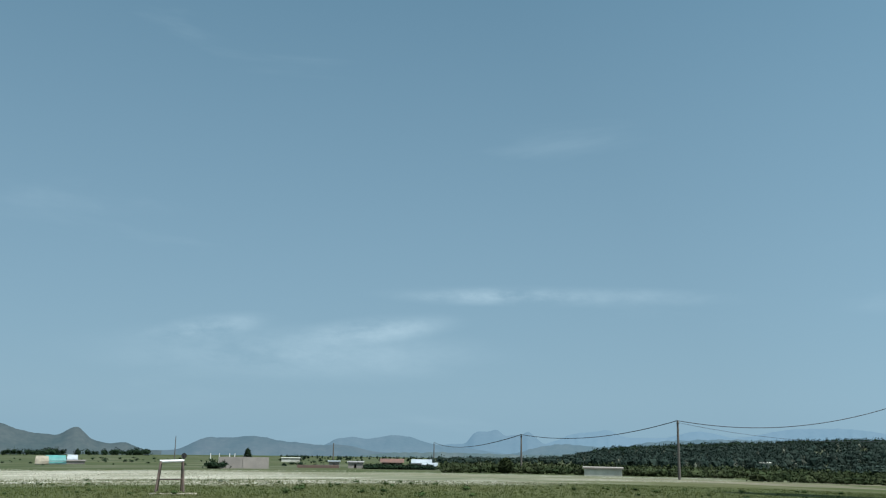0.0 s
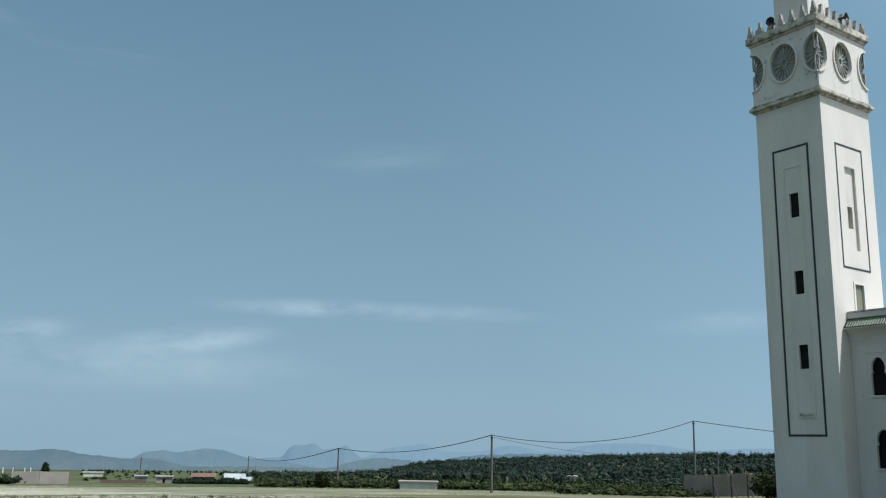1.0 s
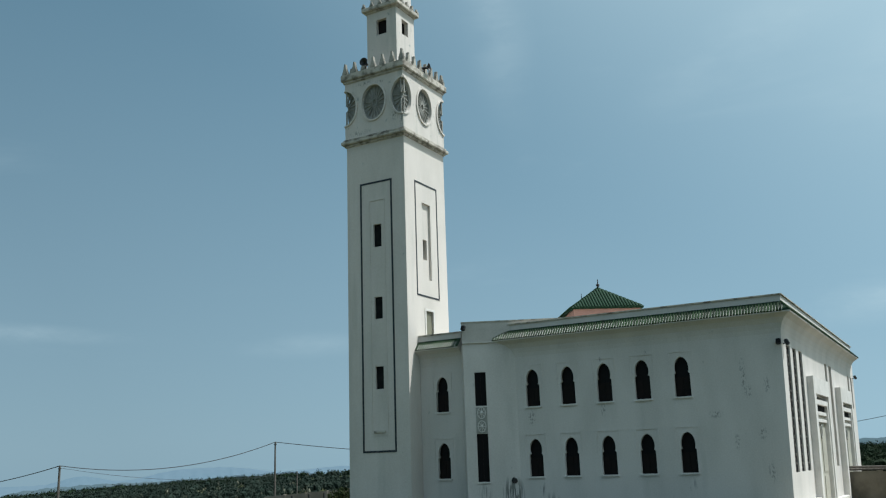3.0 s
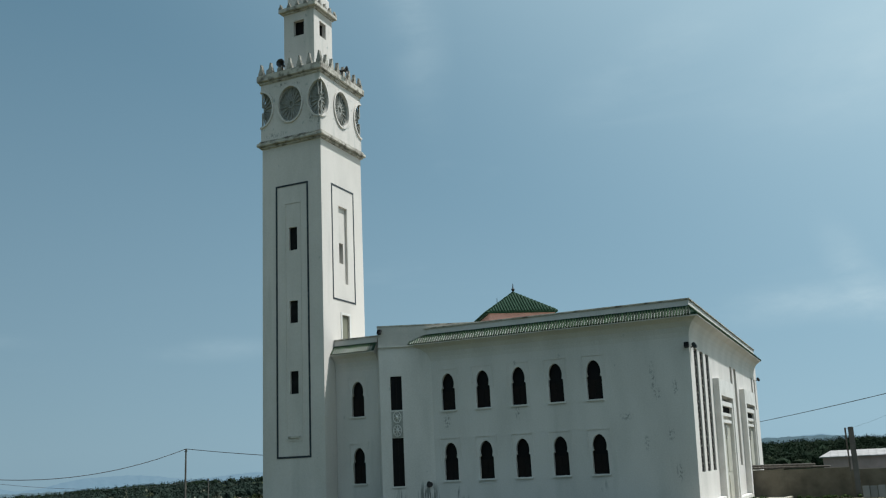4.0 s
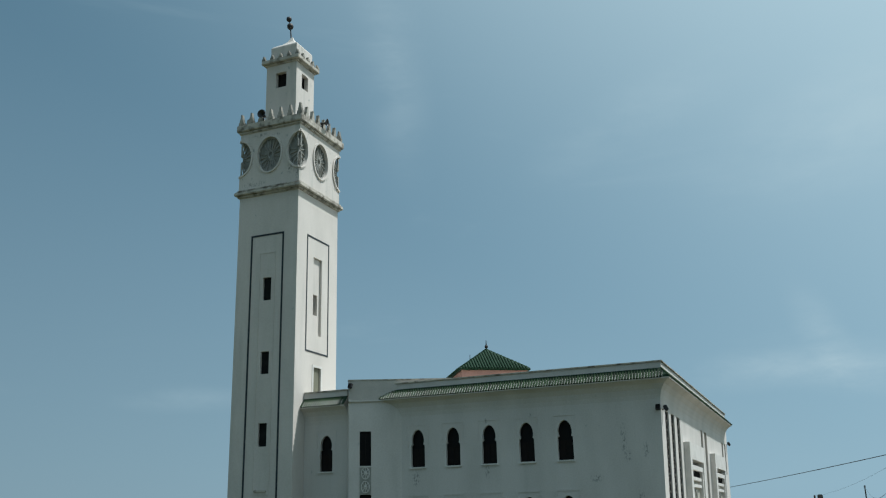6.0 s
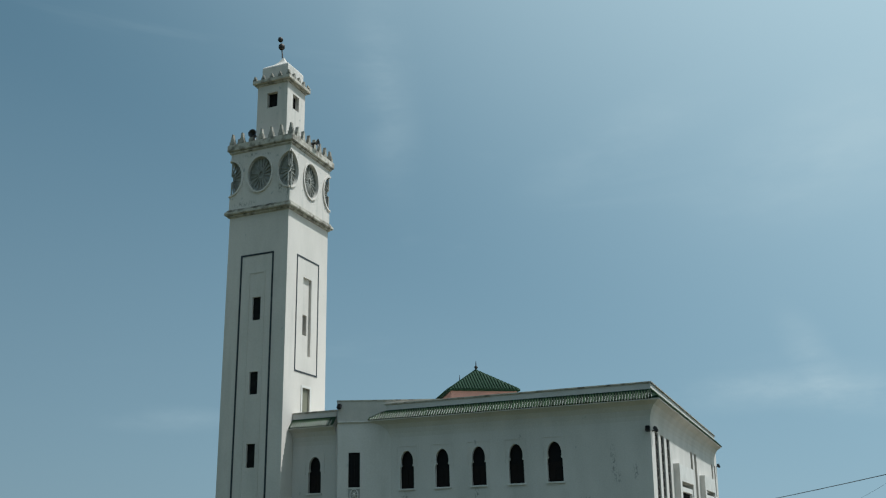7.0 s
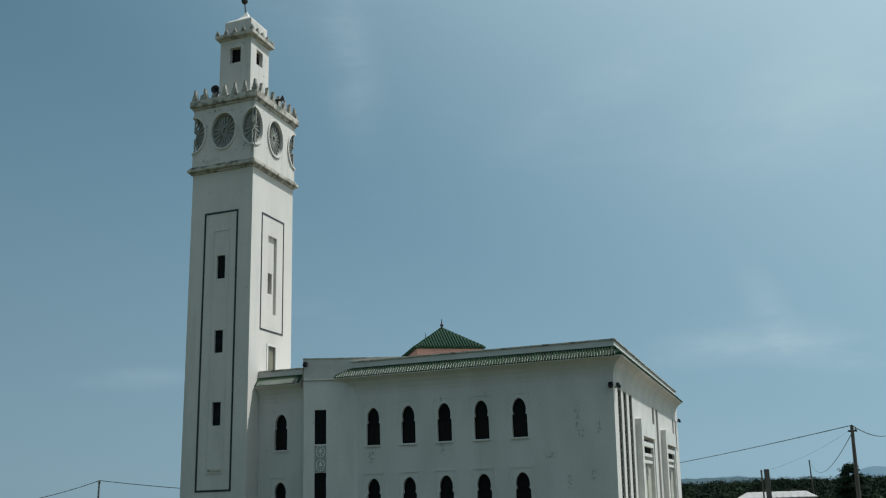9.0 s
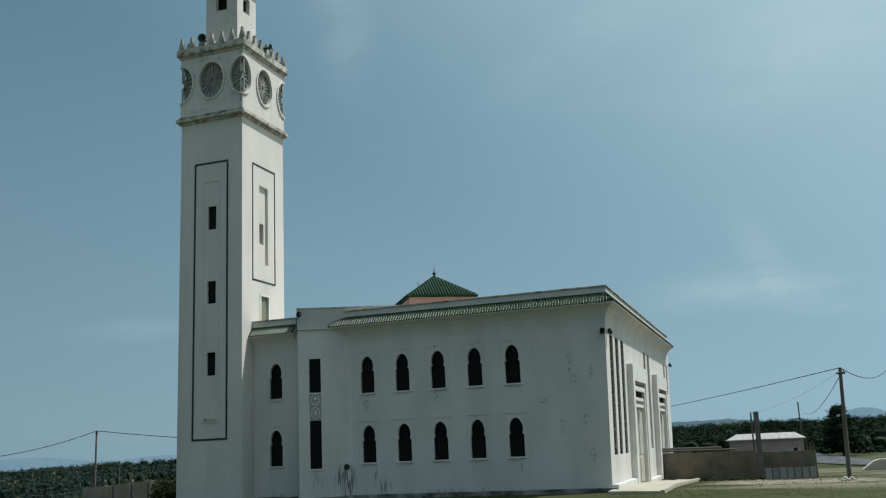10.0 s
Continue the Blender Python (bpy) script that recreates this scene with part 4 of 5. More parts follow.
loudspeaker((-26.95, Y0 - 0.16, Z_TOP + 0.76), 8, "dark horn loudspeaker between the merlons")
loudspeaker((X0 + 0.16, 41.95, Z_TOP + 0.76), 100, "dark horn loudspeaker between the merlons")

# ---- the prayer hall ----
XW, YF, YB = -6.85, 40.86, 66.4
XB0, XB1 = -22.13, -20.22
WIN_X = [-23.4] + [-18.38 + 1.8175 * i for i in range(5)]
WIN_ROWS = ((1.66, 1.74), (4.94, 1.76))
WW = 0.72
SLOTS = [(41.85, 42.8), (43.42, 44.35), (45.05, 45.98)]
SLITS = [(53.3, 54.1), (54.8, 55.8), (63.2, 63.9), (64.7, 65.4)]
PORTALS = [(46.75, 51.9), (56.7, 62.0)]
PROUD = 0.3


def slant(u, v, d):
    """The stair bay's face, turned 25 degrees against the facade."""
    return (-21.535 + 0.906 * u - 0.423 * d, 39.78 + 0.423 * u + 0.906 * d, v)


def slant_box(a, b, bevel=0.0):
    bm = boxes((a, b), bevel=bevel)
    for v in bm.verts:
        v.co = Vector(slant(v.co.x, v.co.z, v.co.y))
    return bm


def build_hall():
    t = thing("mosque", (X0, YF, 0), "two-storey white limewashed mosque with green tiled eaves", "mosque")
    th = 0.32
    holes = [arch(x, z, WW, h) for x in WIN_X for z, h in WIN_ROWS]
    part("facade_wall", plate(rect(X0 + 0.01, -1.5, XW, 8.7), holes, th, south(YF)), M_WALL, t)
    op = [rect(a, 1.55, b, 6.95) for a, b in SLOTS] + [rect(a, 1.6 if i == 1 else 5.0, b, 7.0) for i, (a, b) in enumerate(SLITS)]
    op += [rect(a + 0.6, -0.8, b - 0.45, 5.05) for a, b in PORTALS]
    part("front_wall", plate(rect(YF + th, -2.2, YB, 8.7), op, th, east(XW)), M_WALL, t)
    part("rear_wall", boxes(((X0 + 0.01, YB - th, -2.5), (XW - th, YB, 8.7))), M_WALL, t)
    part("side_wall", boxes(((X0 + 0.01, YF + th, -2.5), (X0 + th, YB - th, 8.7))), M_WALL, t)
    part("inner_floor", boxes(((X0 + th, YF + th, -0.1), (XW - th, YB - th, 0.05))), M_CONC, t)
    part("inner_floor", boxes(((X0 + th, YF + th, 3.9), (XW - th - 0.6, YB - th, 4.2))), M_SHUTTER, t)
    part("flat_roof", boxes(((X0 + 0.01, YF + 0.1, 8.55), (XW - 0.1, YB - 0.1, 8.72))), M_CONC, t)
    # stair bay, set at a slant to the facade, rising a little above the roof
    def prism(corners, z0, z1):
        bm = bmesh.new()
        lo, hi = [bm.verts.new((*c, z0)) for c in corners], [bm.verts.new((*c, z1)) for c in corners]
        bm.faces.new(lo)
        bm.faces.new(hi)
        for i in range(len(corners)):
            bm.faces.new((lo[i - 1], lo[i], hi[i], hi[i - 1]))
        return bm

    lights = [rect(0.52, 1.48, 1.07, 3.74), rect(0.52, 5.07, 1.07, 6.7)]
    part("stair_bay", plate(rect(0, -1.5, 2.6, 8.13), lights, 0.16, slant), M_WALL, t)
    part("bay_side", prism([slant(0, 0, 0.161)[:2], slant(0.16, 0, 0.161)[:2], (-21.7, YF - 0.01), (-22.22, YF - 0.01)], -1.5, 8.13), M_WALL, t)
    part("bay_parapet", prism([slant(-0.03, 0, -0.04)[:2], slant(5.2, 0, -0.04)[:2], slant(5.2, 0, 3.0)[:2], (-22.3, YF + 0.35)], 8.17, 9.16), M_BAY, t, "grey cement parapet block of the stair bay")
    part("bay_coping", prism([slant(-0.06, 0, -0.07)[:2], slant(5.2, 0, -0.07)[:2], slant(5.2, 0, 3.0)[:2], (-22.34, YF + 0.35)], 9.16, 9.21), M_CORNICE, t)
    part("bay_ledge", prism([slant(-0.05, 0, -0.09)[:2], slant(1.75, 0, -0.09)[:2], slant(1.75, 0, 0.1)[:2], slant(-0.05, 0, 0.1)[:2]], 8.13, 8.168), M_TRIM, t)
    # cove, eave and parapet swept round the hall
    prof = [(0.0, 7.35), (0.03, 7.55), (0.1, 7.78), (0.24, 8.0), (0.46, 8.16), (0.52, 8.16), (0.52, 8.23), (0.12, 8.66), (0.12, 8.95), (-0.2, 8.95), (-0.2, 8.6)]
    for name, path, cut in (("eave", ((XB1, "s"), (XW, "se"), (XW, "ne")), prof), ("wing_eave", ((X0 + 0.01, "s"), (XB0 - 0.02, "s")), [(o, z - 0.1) for o, z in prof])):
        bm = bmesh.new()
        rows = []
        for x, k in path:
            row = []
            for o, z in cut:
                y = {"s": YF - o, "se": YF - o, "ne": YB - 1.2}[k]
                row.append(bm.verts.new((x + (o if len(k) == 2 else 0), y, z)))
            rows.append(row)
        for a, b in zip(rows, rows[1:]):
            for i in range(len(cut) - 1):
                bm.faces.new((a[i], a[i + 1], b[i + 1], b[i]))
        bm.faces.new(rows[0])
        bm.faces.new(rows[-1])
        part(name, bm, M_WALL, t)
    part("wing_coping", boxes(((X0 + 0.02, YF - 0.16, 8.85), (XB0, YF + 0.2, 8.93)), bevel=0.015), M_CORNICE, t)
    part("coping", boxes(((XB1, YF - 0.18, 8.95), (XW + 0.18, YF + 0.22, 9.02)), ((XW - 0.22, YF + 0.22, 8.95), (XW + 0.18, YB - 1.1, 9.02)), bevel=0.015), M_CORNICE, t)
    # windows
    for x in WIN_X:
        for z, h in WIN_ROWS:
            w = part("window", plate(arch(x, z, WW, h), [arch(x, z + 0.05, WW - 0.1, h - 0.12)], 0.06, south(YF + 0.16)), M_SHUTTER, t, "dark arched window with a horseshoe head")
            part("pane", plate(arch(x, z + 0.02, WW - 0.04, h - 0.05), [], 0.02, south(YF + 0.2)), M_GLASS, w)
            part("shutter", boxes(((x - WW / 2 + 0.05, YF + 0.175, z + 0.05), (x - 0.01, YF + 0.2, z + h * 0.5)), ((x + 0.01, YF + 0.175, z + 0.05), (x + WW / 2 - 0.05, YF + 0.2, z + h * 0.5))), M_SHUTTER, w)
            part("sill", boxes(((x - WW / 2 - 0.07, YF - 0.07, z - 0.08), (x + WW / 2 + 0.07, YF + 0.16, z - 0.002)), bevel=0.012), M_TRIM, w)
            part("hood", plate([(x - 0.56, z + 0.9), (x - 0.5, z + 0.9), (x - 0.5, z + h + 0.2), (x + 0.5, z + h + 0.2), (x + 0.5, z + 0.9), (x + 0.56, z + 0.9), (x + 0.56, z + h + 0.27), (x - 0.56, z + h + 0.27)], [], -0.025, south(YF)), M_WALL, w)
    # tall stair window with a carved panel between two lights
    for a, b in ((1.48, 3.74), (5.07, 6.7)):
        w = part("stair_window", plate(rect(0.52, a, 1.07, b), [rect(0.57, a + 0.05, 1.02, b - 0.05)], 0.05, lambda u, v, d: slant(u, v, d + 0.06)), M_SHUTTER, t, "narrow dark stair window")
        part("pane", slant_box((0.53, 0.1, a + 0.02), (1.06, 0.12, b - 0.02)), M_GLASS, w)
        part("mullion", slant_box((0.78, 0.05, a + 0.05), (0.81, 0.1, b - 0.05)), M_SHUTTER, w)
        part("sill", slant_box((0.47, -0.06, a - 0.07), (1.12, 0.05, a - 0.003), 0.01), M_TRIM, w)
    c = part("carved_panel", slant_box((0.52, -0.02, 3.76), (1.07, 0.0, 5.05)), M_LATTICE, t, "grey carved panel with two rosettes")
    for z in (4.09, 4.73):
        bm = bmesh.new()
        for k in range(8):
            a = k * math.pi / 4
            tube(bm, slant(0.795, z, -0.04), slant(0.795 + 0.17 * math.cos(a), z + 0.25 * math.sin(a), -0.04), 0.025, 0.012, 6)
        ball(bm, slant(0.795, z, -0.04), 0.08, 1)
        part("rosette", bm, M_TRIM, c)
        part("rosette_ring", ring(ellipse(0.795, z, 0.21, 0.29, 20), ellipse(0.795, z, 0.17, 0.25, 20), -0.03, lambda u, v, d: slant(u, v, d - 0.02)), M_TRIM, c)
    # front: pierced screens in the tall slots, plain slits elsewhere; dark boards paint their shade
    for a, b in SLOTS:
        k = part("slot_back", boxes(((XW - 0.1, a, 1.55), (XW - 0.06, b, 6.95))), M_DARK, t, "black board for the shade of the recess behind the pierced screen")
        bm = bmesh.new()
        for n in range(14):
            z = 1.62 + 0.385 * n
            ball(bm, (XW - 0.06, (a + b) / 2 - 0.2, z + 0.1), 0.05, 1)
            ball(bm, (XW - 0.06, (a + b) / 2 + 0.15, z + 0.28), 0.05, 1)
        tagged(part("screen", bm, M_GREYWALL, k, "pierced plaster screen"), "pierced plaster screen", kind="stuff")
    for i, (a, b) in enumerate(SLITS):
        # grey board carries the shaded tone of the slit
        part("slit_back", boxes(((XW - 0.3, a, 1.6 if i == 1 else 5.0), (XW - 0.1, b, 7.0))), M_GREYWALL, t)
    for a, b in PORTALS:
        lo = ground_z(8, a) - 0.3
        p = part("portal", plate([(a, lo), (a + 0.6, lo), (a + 0.6, 5.1), (b - 0.45, 5.1), (b - 0.45, lo), (b, lo), (b, 5.9), (a, 5.9)], [], PROUD, east(XW + PROUD)), M_TRIM, t, "white projecting portal round a closed door")
        part("inner_frame", plate([(a + 0.6, lo), (a + 0.86, lo), (a + 0.86, 4.62), (b - 0.7, 4.62), (b - 0.7, lo), (b - 0.45, lo), (b - 0.45, 4.85), (a + 0.6, 4.85)], [], 0.28, east(XW + 0.24)), M_TRIM, p)
        for z0, z1 in ((4.12, 4.3), (3.78, 3.95)):
            part("transom", boxes(((XW + 0.01, a + 0.86, z0), (XW + 0.17, b - 0.7, z1)), bevel=0.02), M_TRIM, p)
        # shade of the gap under the lintel, painted as a black board
        part("fanlight", boxes(((XW + 0.04, a + 0.87, 4.31), (XW + 0.09, b - 0.71, 4.61))), M_DARK, p, "black board painted as the shaded gap above the door")
        d = part("door", boxes(((XW - 0.04, a + 0.86, lo), (XW + 0.04, b - 0.7, 4.62))), M_DOOR, p, "closed beige-grey double door")
        m = (a + b) / 2 + 0.15
        for u0, u1 in ((a + 0.95, m - 0.05), (m + 0.05, b - 0.8)):
            for z0, z1 in ((0.0, 1.2), (1.4, 3.6)):
                part("door_panel", boxes(((XW + 0.04, u0 + 0.1, z0), (XW + 0.07, u1 - 0.1, z1)), bevel=0.01), M_DOOR, d)
        part("door_ornament", ring(ellipse(m, 3.35, 0.24, 0.36, 20), ellipse(m, 3.35, 0.16, 0.27, 20), -0.05, east(XW + 0.07)), M_LATTICE, d)
    bm = tube(bmesh.new(), (-19.5, YF - 0.22, 1.5), (-19.5, YF + 0.05, 1.5), 0.13, seg=14)
    for a, b in (((-19.5, YF - 0.12, 1.62), (-20.1, YF - 0.12, 1.5)), ((-20.1, YF - 0.12, 1.5), (-20.22, YF - 0.12, 0.85))):
        part("drain_pipe", tube(bmesh.new(), a, b, 0.055, seg=8), M_IRON, t)
    part("drain_spout", bm, M_IRON, t, "dark round drain spout above a damp stain")
    # plinth
    part("plinth", boxes(((X0 + 0.3, YF - 0.25, -1.2), (XW + 0.28, YF, 0.2)), bevel=0.03), M_MOSS, t, "damp mossy grey plinth at the wall's foot")
    part("plinth", slant_box((-0.05, -0.22, -1.2), (2.9, -0.003, 0.16), 0.03), M_MOSS, t, "damp mossy grey plinth at the bay's foot")
    for a, b in ((YF, 46.7), (51.95, 56.65), (62.05, YB)):
        z = ground_z(8, (a + b) / 2)
        part("plinth", boxes(((XW, a, -2.0), (XW + 0.28, b, z + 0.32)), bevel=0.03), M_TRIM, t)
    return t


mosque = build_hall()


def lean_out(x, z):
    """How far the front wall stands out at the height z, against its middle."""
    return 0.034 * (z - 3.7) * smooth01((x + 9.0) / 2.0)


for ob in mosque.children_recursive:
    for v in ob.data.vertices:
        v.co.x += lean_out(v.co.x + X0, v.co.z)


def build_pavilion():
    """The roof lantern over the hall, turned against its walls."""
    c = Vector((-19.12, 53.1, 0))
    along, away = Vector((0.839, 0.545, 0)), Vector((-0.545, 0.839, 0))
    t = thing("roof_pavilion", c + Vector((0, 0, 8.6)), "pink roof pavilion with a green tiled pyramid roof", "pavilion")

    def at(u, v, z):
        return c + along * u + away * v + Vector((0, 0, z))

    def frustum(name, rows, mat, cap=True):
        bm = bmesh.new()
        loops = [[bm.verts.new(at(sx * e, sy * e, z)) for sx, sy in ((-1, -1), (1, -1), (1, 1), (-1, 1))] for e, z in rows]
        for a, b in zip(loops, loops[1:]):
            for i in range(4):
                bm.faces.new((a[i], a[(i + 1) % 4], b[(i + 1) % 4], b[i]))
        if cap:
            bm.faces.new(loops[-1])
            bm.faces.new(loops[0])
        return part(name, bm, mat, t)

    frustum("drum", ((2.0, 8.6), (2.0, 11.02)), M_PINK)
    frustum("roof", ((2.15, 11.02), (2.17, 11.1), (0.04, 12.62)), M_TILE_ROOF)
    # rows of ridged tiles down each slope
    for q in range(4):
        m = Matrix.Rotation(q * math.pi / 2, 4, "Z")
        bm = bmesh.new()
        for k in range(-12, 13):
            u = k * 0.175
            top = 1 - abs(u) / 2.15
            if top < 0.06:
                continue
            a, b = m @ Vector((u, -2.21, 11.12)), m @ Vector((u, -2.17 + 2.13 * top, 11.12 + 1.52 * top))
            tube(bm, at(*a), at(*b), 0.055, seg=6)
        tagged(part("tile_ribbing", bm, M_TILE_ROOF, t), kind="stuff")
    bm = tube(bmesh.new(), at(0, 0, 12.5), at(0, 0, 13.2), 0.065, 0.02)
    f = part("finial", bm, M_IRON, t)
    part("finial_ball", ball(bmesh.new(), at(0, 0, 12.82), 0.11), M_IRON, f)

    g = Vector((-20.95, 55.0, 12.42))
    part("finial", tube(bmesh.new(), g - Vector((0, 0, 0.9)), g + Vector((0, 0, 0.37)), 0.05, 0.015), M_IRON, t)


build_pavilion()


def floodlight(at, heading):
    t = thing("floodlight", (0, 0, 0), "small black floodlight on the mosque wall", "floodlight", "floodlights on the wall")
    part("housing", boxes(((-0.15, -0.34, -0.18), (0.15, -0.12, 0.18)), bevel=0.04), M_BLACK, t)
    part("lens", boxes(((-0.12, -0.345, -0.14), (0.12, -0.338, 0.14))), M_GLASS, t)
    part("arm", boxes(((-0.03, -0.14, -0.03), (0.03, 0.02, 0.03))), M_IRON, t)
    t.matrix_basis = Matrix.Translation(at) @ pose(0, 0, 0, -25, 0, heading) @ Matrix.Scale(0.72, 4)


floodlight((-6.83, YF - 0.02, 6.9), 0)
floodlight((XW + 0.13, YF + 0.3, 6.9), 90)
floodlight((XW + 0.13, YB - 0.3, 7.0), 90)
floodlight((*slant(0.12, 0, -0.03)[:2], 8.82), 0)


def build_apron():
    bm = bmesh.new()
    n = 14
    rows = []
    for i in range(n + 1):
        y = 39.2 + (66.4 - 39.2) * i / n
        z = ground_z(7, math.hypot(y, 6)) + 0.1
        rows.append([bm.verts.new(p) for p in ((XW - 0.05, y, z + 0.04), (-4.75, y, z), (-4.75, y, z - 0.4), (XW - 0.05, y, z - 0.4))])
    for a, b in zip(rows, rows[1:]):
        for k in range(4):
            bm.faces.new((a[k], a[(k + 1) % 4], b[(k + 1) % 4], b[k]))
    bm.faces.new(rows[0])
    bm.faces.new(rows[-1])
    tagged(part("pavement", bm, M_APRON), "pale concrete apron before the mosque doors", "pavement", kind="structure")
    bm = bmesh.new()
    for i in range(24):
        y = 39.2 + 27.2 * i / 24
        z = ground_z(7, math.hypot(y, 5)) + 0.05
        box(bm, (-4.75, y, z - 0.3), (-4.58, y + 1.1, z + 0.09), 0.015)
    tagged(part("trim_kerb", bm, M_APRON), "low pale kerb along the apron", "kerb", kind="structure")


build_apron()

# glazed tiles on the eaves
bm = bmesh.new()
for k in range(6):
    for j in (0, 1):
        a = math.pi * k / 5
        bm.verts.new((0.047 * math.cos(a), -0.06 + 0.56 * j, 0.075 * math.sin(a)))
bm.verts.ensure_lookup_table()
for k in range(5):
    bm.faces.new([bm.verts[i] for i in (2 * k, 2 * k + 2, 2 * k + 3, 2 * k + 1)])
bm.faces.new([bm.verts[i] for i in range(0, 12, 2)])
bmesh.ops.recalc_face_normals(bm, faces=bm.faces)
tile_me = bpy.data.meshes.new("tile")
bm.to_mesh(tile_me)
bm.free()
tile_me.materials.append(M_TILE)


def tile_bed(corners):
    """A thin sloping green bed under the tiles, from four places."""
    bm = bmesh.new()
    lo = [bm.verts.new(c) for c in corners]
    hi = [bm.verts.new(Vector(c) + Vector((0, 0, 0.02))) for c in corners]
    bm.faces.new(lo)
    bm.faces.new(hi)
    for i in range(4):
        bm.faces.new((lo[i], lo[(i + 1) % 4], hi[(i + 1) % 4], hi[i]))
    part("tile_bed", bm, M_TILE_ROOF, mosque)


tile_bed(((XB1, YF - 0.53, 8.225), (XW + 0.69, YF - 0.53, 8.225), (XW + 0.3, YF - 0.125, 8.67), (XB1, YF - 0.125, 8.67)))
tile_bed(((X0 + 0.02, YF - 0.53, 8.125), (XB0, YF - 0.53, 8.125), (XB0, YF - 0.125, 8.57), (X0 + 0.02, YF - 0.125, 8.57)))
tile_bed(((XW + 0.69, YF - 0.53, 8.225), (XW + 0.69, YB - 1.2, 8.225), (XW + 0.3, YB - 1.2, 8.67), (XW + 0.3, YF - 0.125, 8.67)))
joints = bmesh.new()
for x, end, z in ((XB1 + 0.1, XW + 0.3, 8.25), (X0 + 0.12, XB0 - 0.15, 8.15)):
    while x < end:
        piece("tile", tile_me, mosque, pose(x, YF - 0.5, z, 47, 0, 0))
        # pale strips between the tiles, thinner towards +x on the main eave
        bead = 0.026 if x < XB0 else max(0.009, 0.019 - 0.0012 * (x - XB1))
        tube(joints, (x + 0.064, YF - 0.54, z - 0.02), (x + 0.064, YF - 0.3, z + 0.25), bead, bead * 0.6, 5)
        x += 0.128
tagged(part("mortar_joint", joints, M_TRIM, mosque, "pale strips between the tiles"), kind="stuff")
y = YF - 0.48
while y < YB - 1.2:
    piece("tile", tile_me, mosque, pose(XW + 0.655, y, 8.25, 47, 0, 90))
    y += 0.2


# ---- poles and cables ----
def utility_pole(az, r, h, rad, lean=(0, 0), mat=None, label="weathered wooden utility pole with a cable bracket"):
    p = spot(az, r)
    top = p + Vector((lean[0], lean[1], h))
    t = thing("utility_pole", p, label, "utility pole", "utility poles")
    part("pole", tube(bmesh.new(), p - Vector((0, 0, 0.6)), top, rad, rad * 0.65, 10), mat or M_WOOD, t)
    part("bracket", boxes((top + Vector((-0.2, -0.04, -0.3)), top + Vector((0.2, 0.04, -0.22)))), M_IRON, t)
    part("insulator", tube(bmesh.new(), top + Vector((0.15, 0, -0.22)), top + Vector((0.15, 0, -0.08)), 0.05, 0.03), M_LATTICE, t)
    return top


def cable(a, b, sag, rad, label="thin sagging overhead cable between utility poles"):
    cu = bpy.data.curves.new("overhead_cable", "CURVE")
    cu.dimensions, cu.bevel_depth, cu.bevel_resolution = "3D", rad, 1
    s = cu.splines.new("POLY")
    n = 24
    s.points.add(n)
    for i in range(n + 1):
        k = i / n
        p = a.lerp(b, k)
        s.points[i].co = (p.x, p.y, p.z - sag * 4 * k * (1 - k), 1)
    cu.materials.append(M_WIRE)
    tagged(new("overhead_cable", cu), label, "cable", "overhead cables")


pA = utility_pole(40.0, 112, 8.5, 0.14)
pB = utility_pole(52.02, 103, 6.15, 0.16)
pC = utility_pole(61.34, 132, 5.3, 0.15)
pD = utility_pole(66.66, 300, 6.5, 0.2)
pE = utility_pole(72.77, 323, 6.1, 0.25)
pM = utility_pole(82.05, 301, 7.5, 0.16)
pA2 = utility_pole(38.7, 135, 5.6, 0.11)
pR = utility_pole(-3.45, 47.3, 5.15, 0.115, (0.25, 0.1), None, "leaning dark wooden utility pole beside the dirt track")
pS = utility_pole(-1.27, 212, 10.0, 0.19)
pX = utility_pole(12.4, 114, 6.3, 0.14)
cable(pA, pB, 1.5, 0.045)
cable(pB, pC, 1.1, 0.045)
cable(pC, pD, 1.6, 0.06)
cable(pB + Vector((0, 0, -0.2)), pA2, 1.2, 0.02)
cable(pA, pX, 1.6, 0.045)
cable(pX, pR, 0.35, 0.02)
pR2 = utility_pole(-6.4, 80, 8.0, 0.15)
cable(pR, pR2, 0.75, 0.022)
cable(pR + Vector((0, 0, -0.3)), pS, 2.2, 0.018)


# ---- yard beside the mosque ----
def wall_run(name, p, q, h, th, mat, label, category, bays, cap=True):
    """A freestanding block wall between two places on the ground, in bays with posts."""
    p, q = Vector(p), Vector(q)
    d = (q - p).normalized()
    nrm = Vector((-d.y, d.x, 0)).normalized()
    t = thing(name, p, label, category)
    for i in range(bays):
        a, b = p.lerp(q, i / bays), p.lerp(q, (i + 1) / bays)
        bm = bmesh.new()
        k = 0.06 * noise.noise((i * 3.1, p.x, 1))
        vs = []
        for e, s in ((a, 1), (a, -1), (b, -1), (b, 1)):
            vs.append((e + nrm * th / 2 * s - Vector((0, 0, 0.6)), e + nrm * th / 2 * s + Vector((0, 0, h + k))))
        lo, hi = [bm.verts.new(v[0]) for v in vs], [bm.verts.new(v[1]) for v in vs]
        bm.faces.new(lo)
        bm.faces.new(hi)
        for j in range(4):
            bm.faces.new((lo[j], lo[(j + 1) % 4], hi[(j + 1) % 4], hi[j]))
        part("wall_bay", bm, mat, t)
        if cap and i:
            part("post", boxes((a - Vector((th * 0.7, th * 0.7, 0.6)), a + Vector((th * 0.7, th * 0.7, h + 0.04)))), mat, t)
    return t


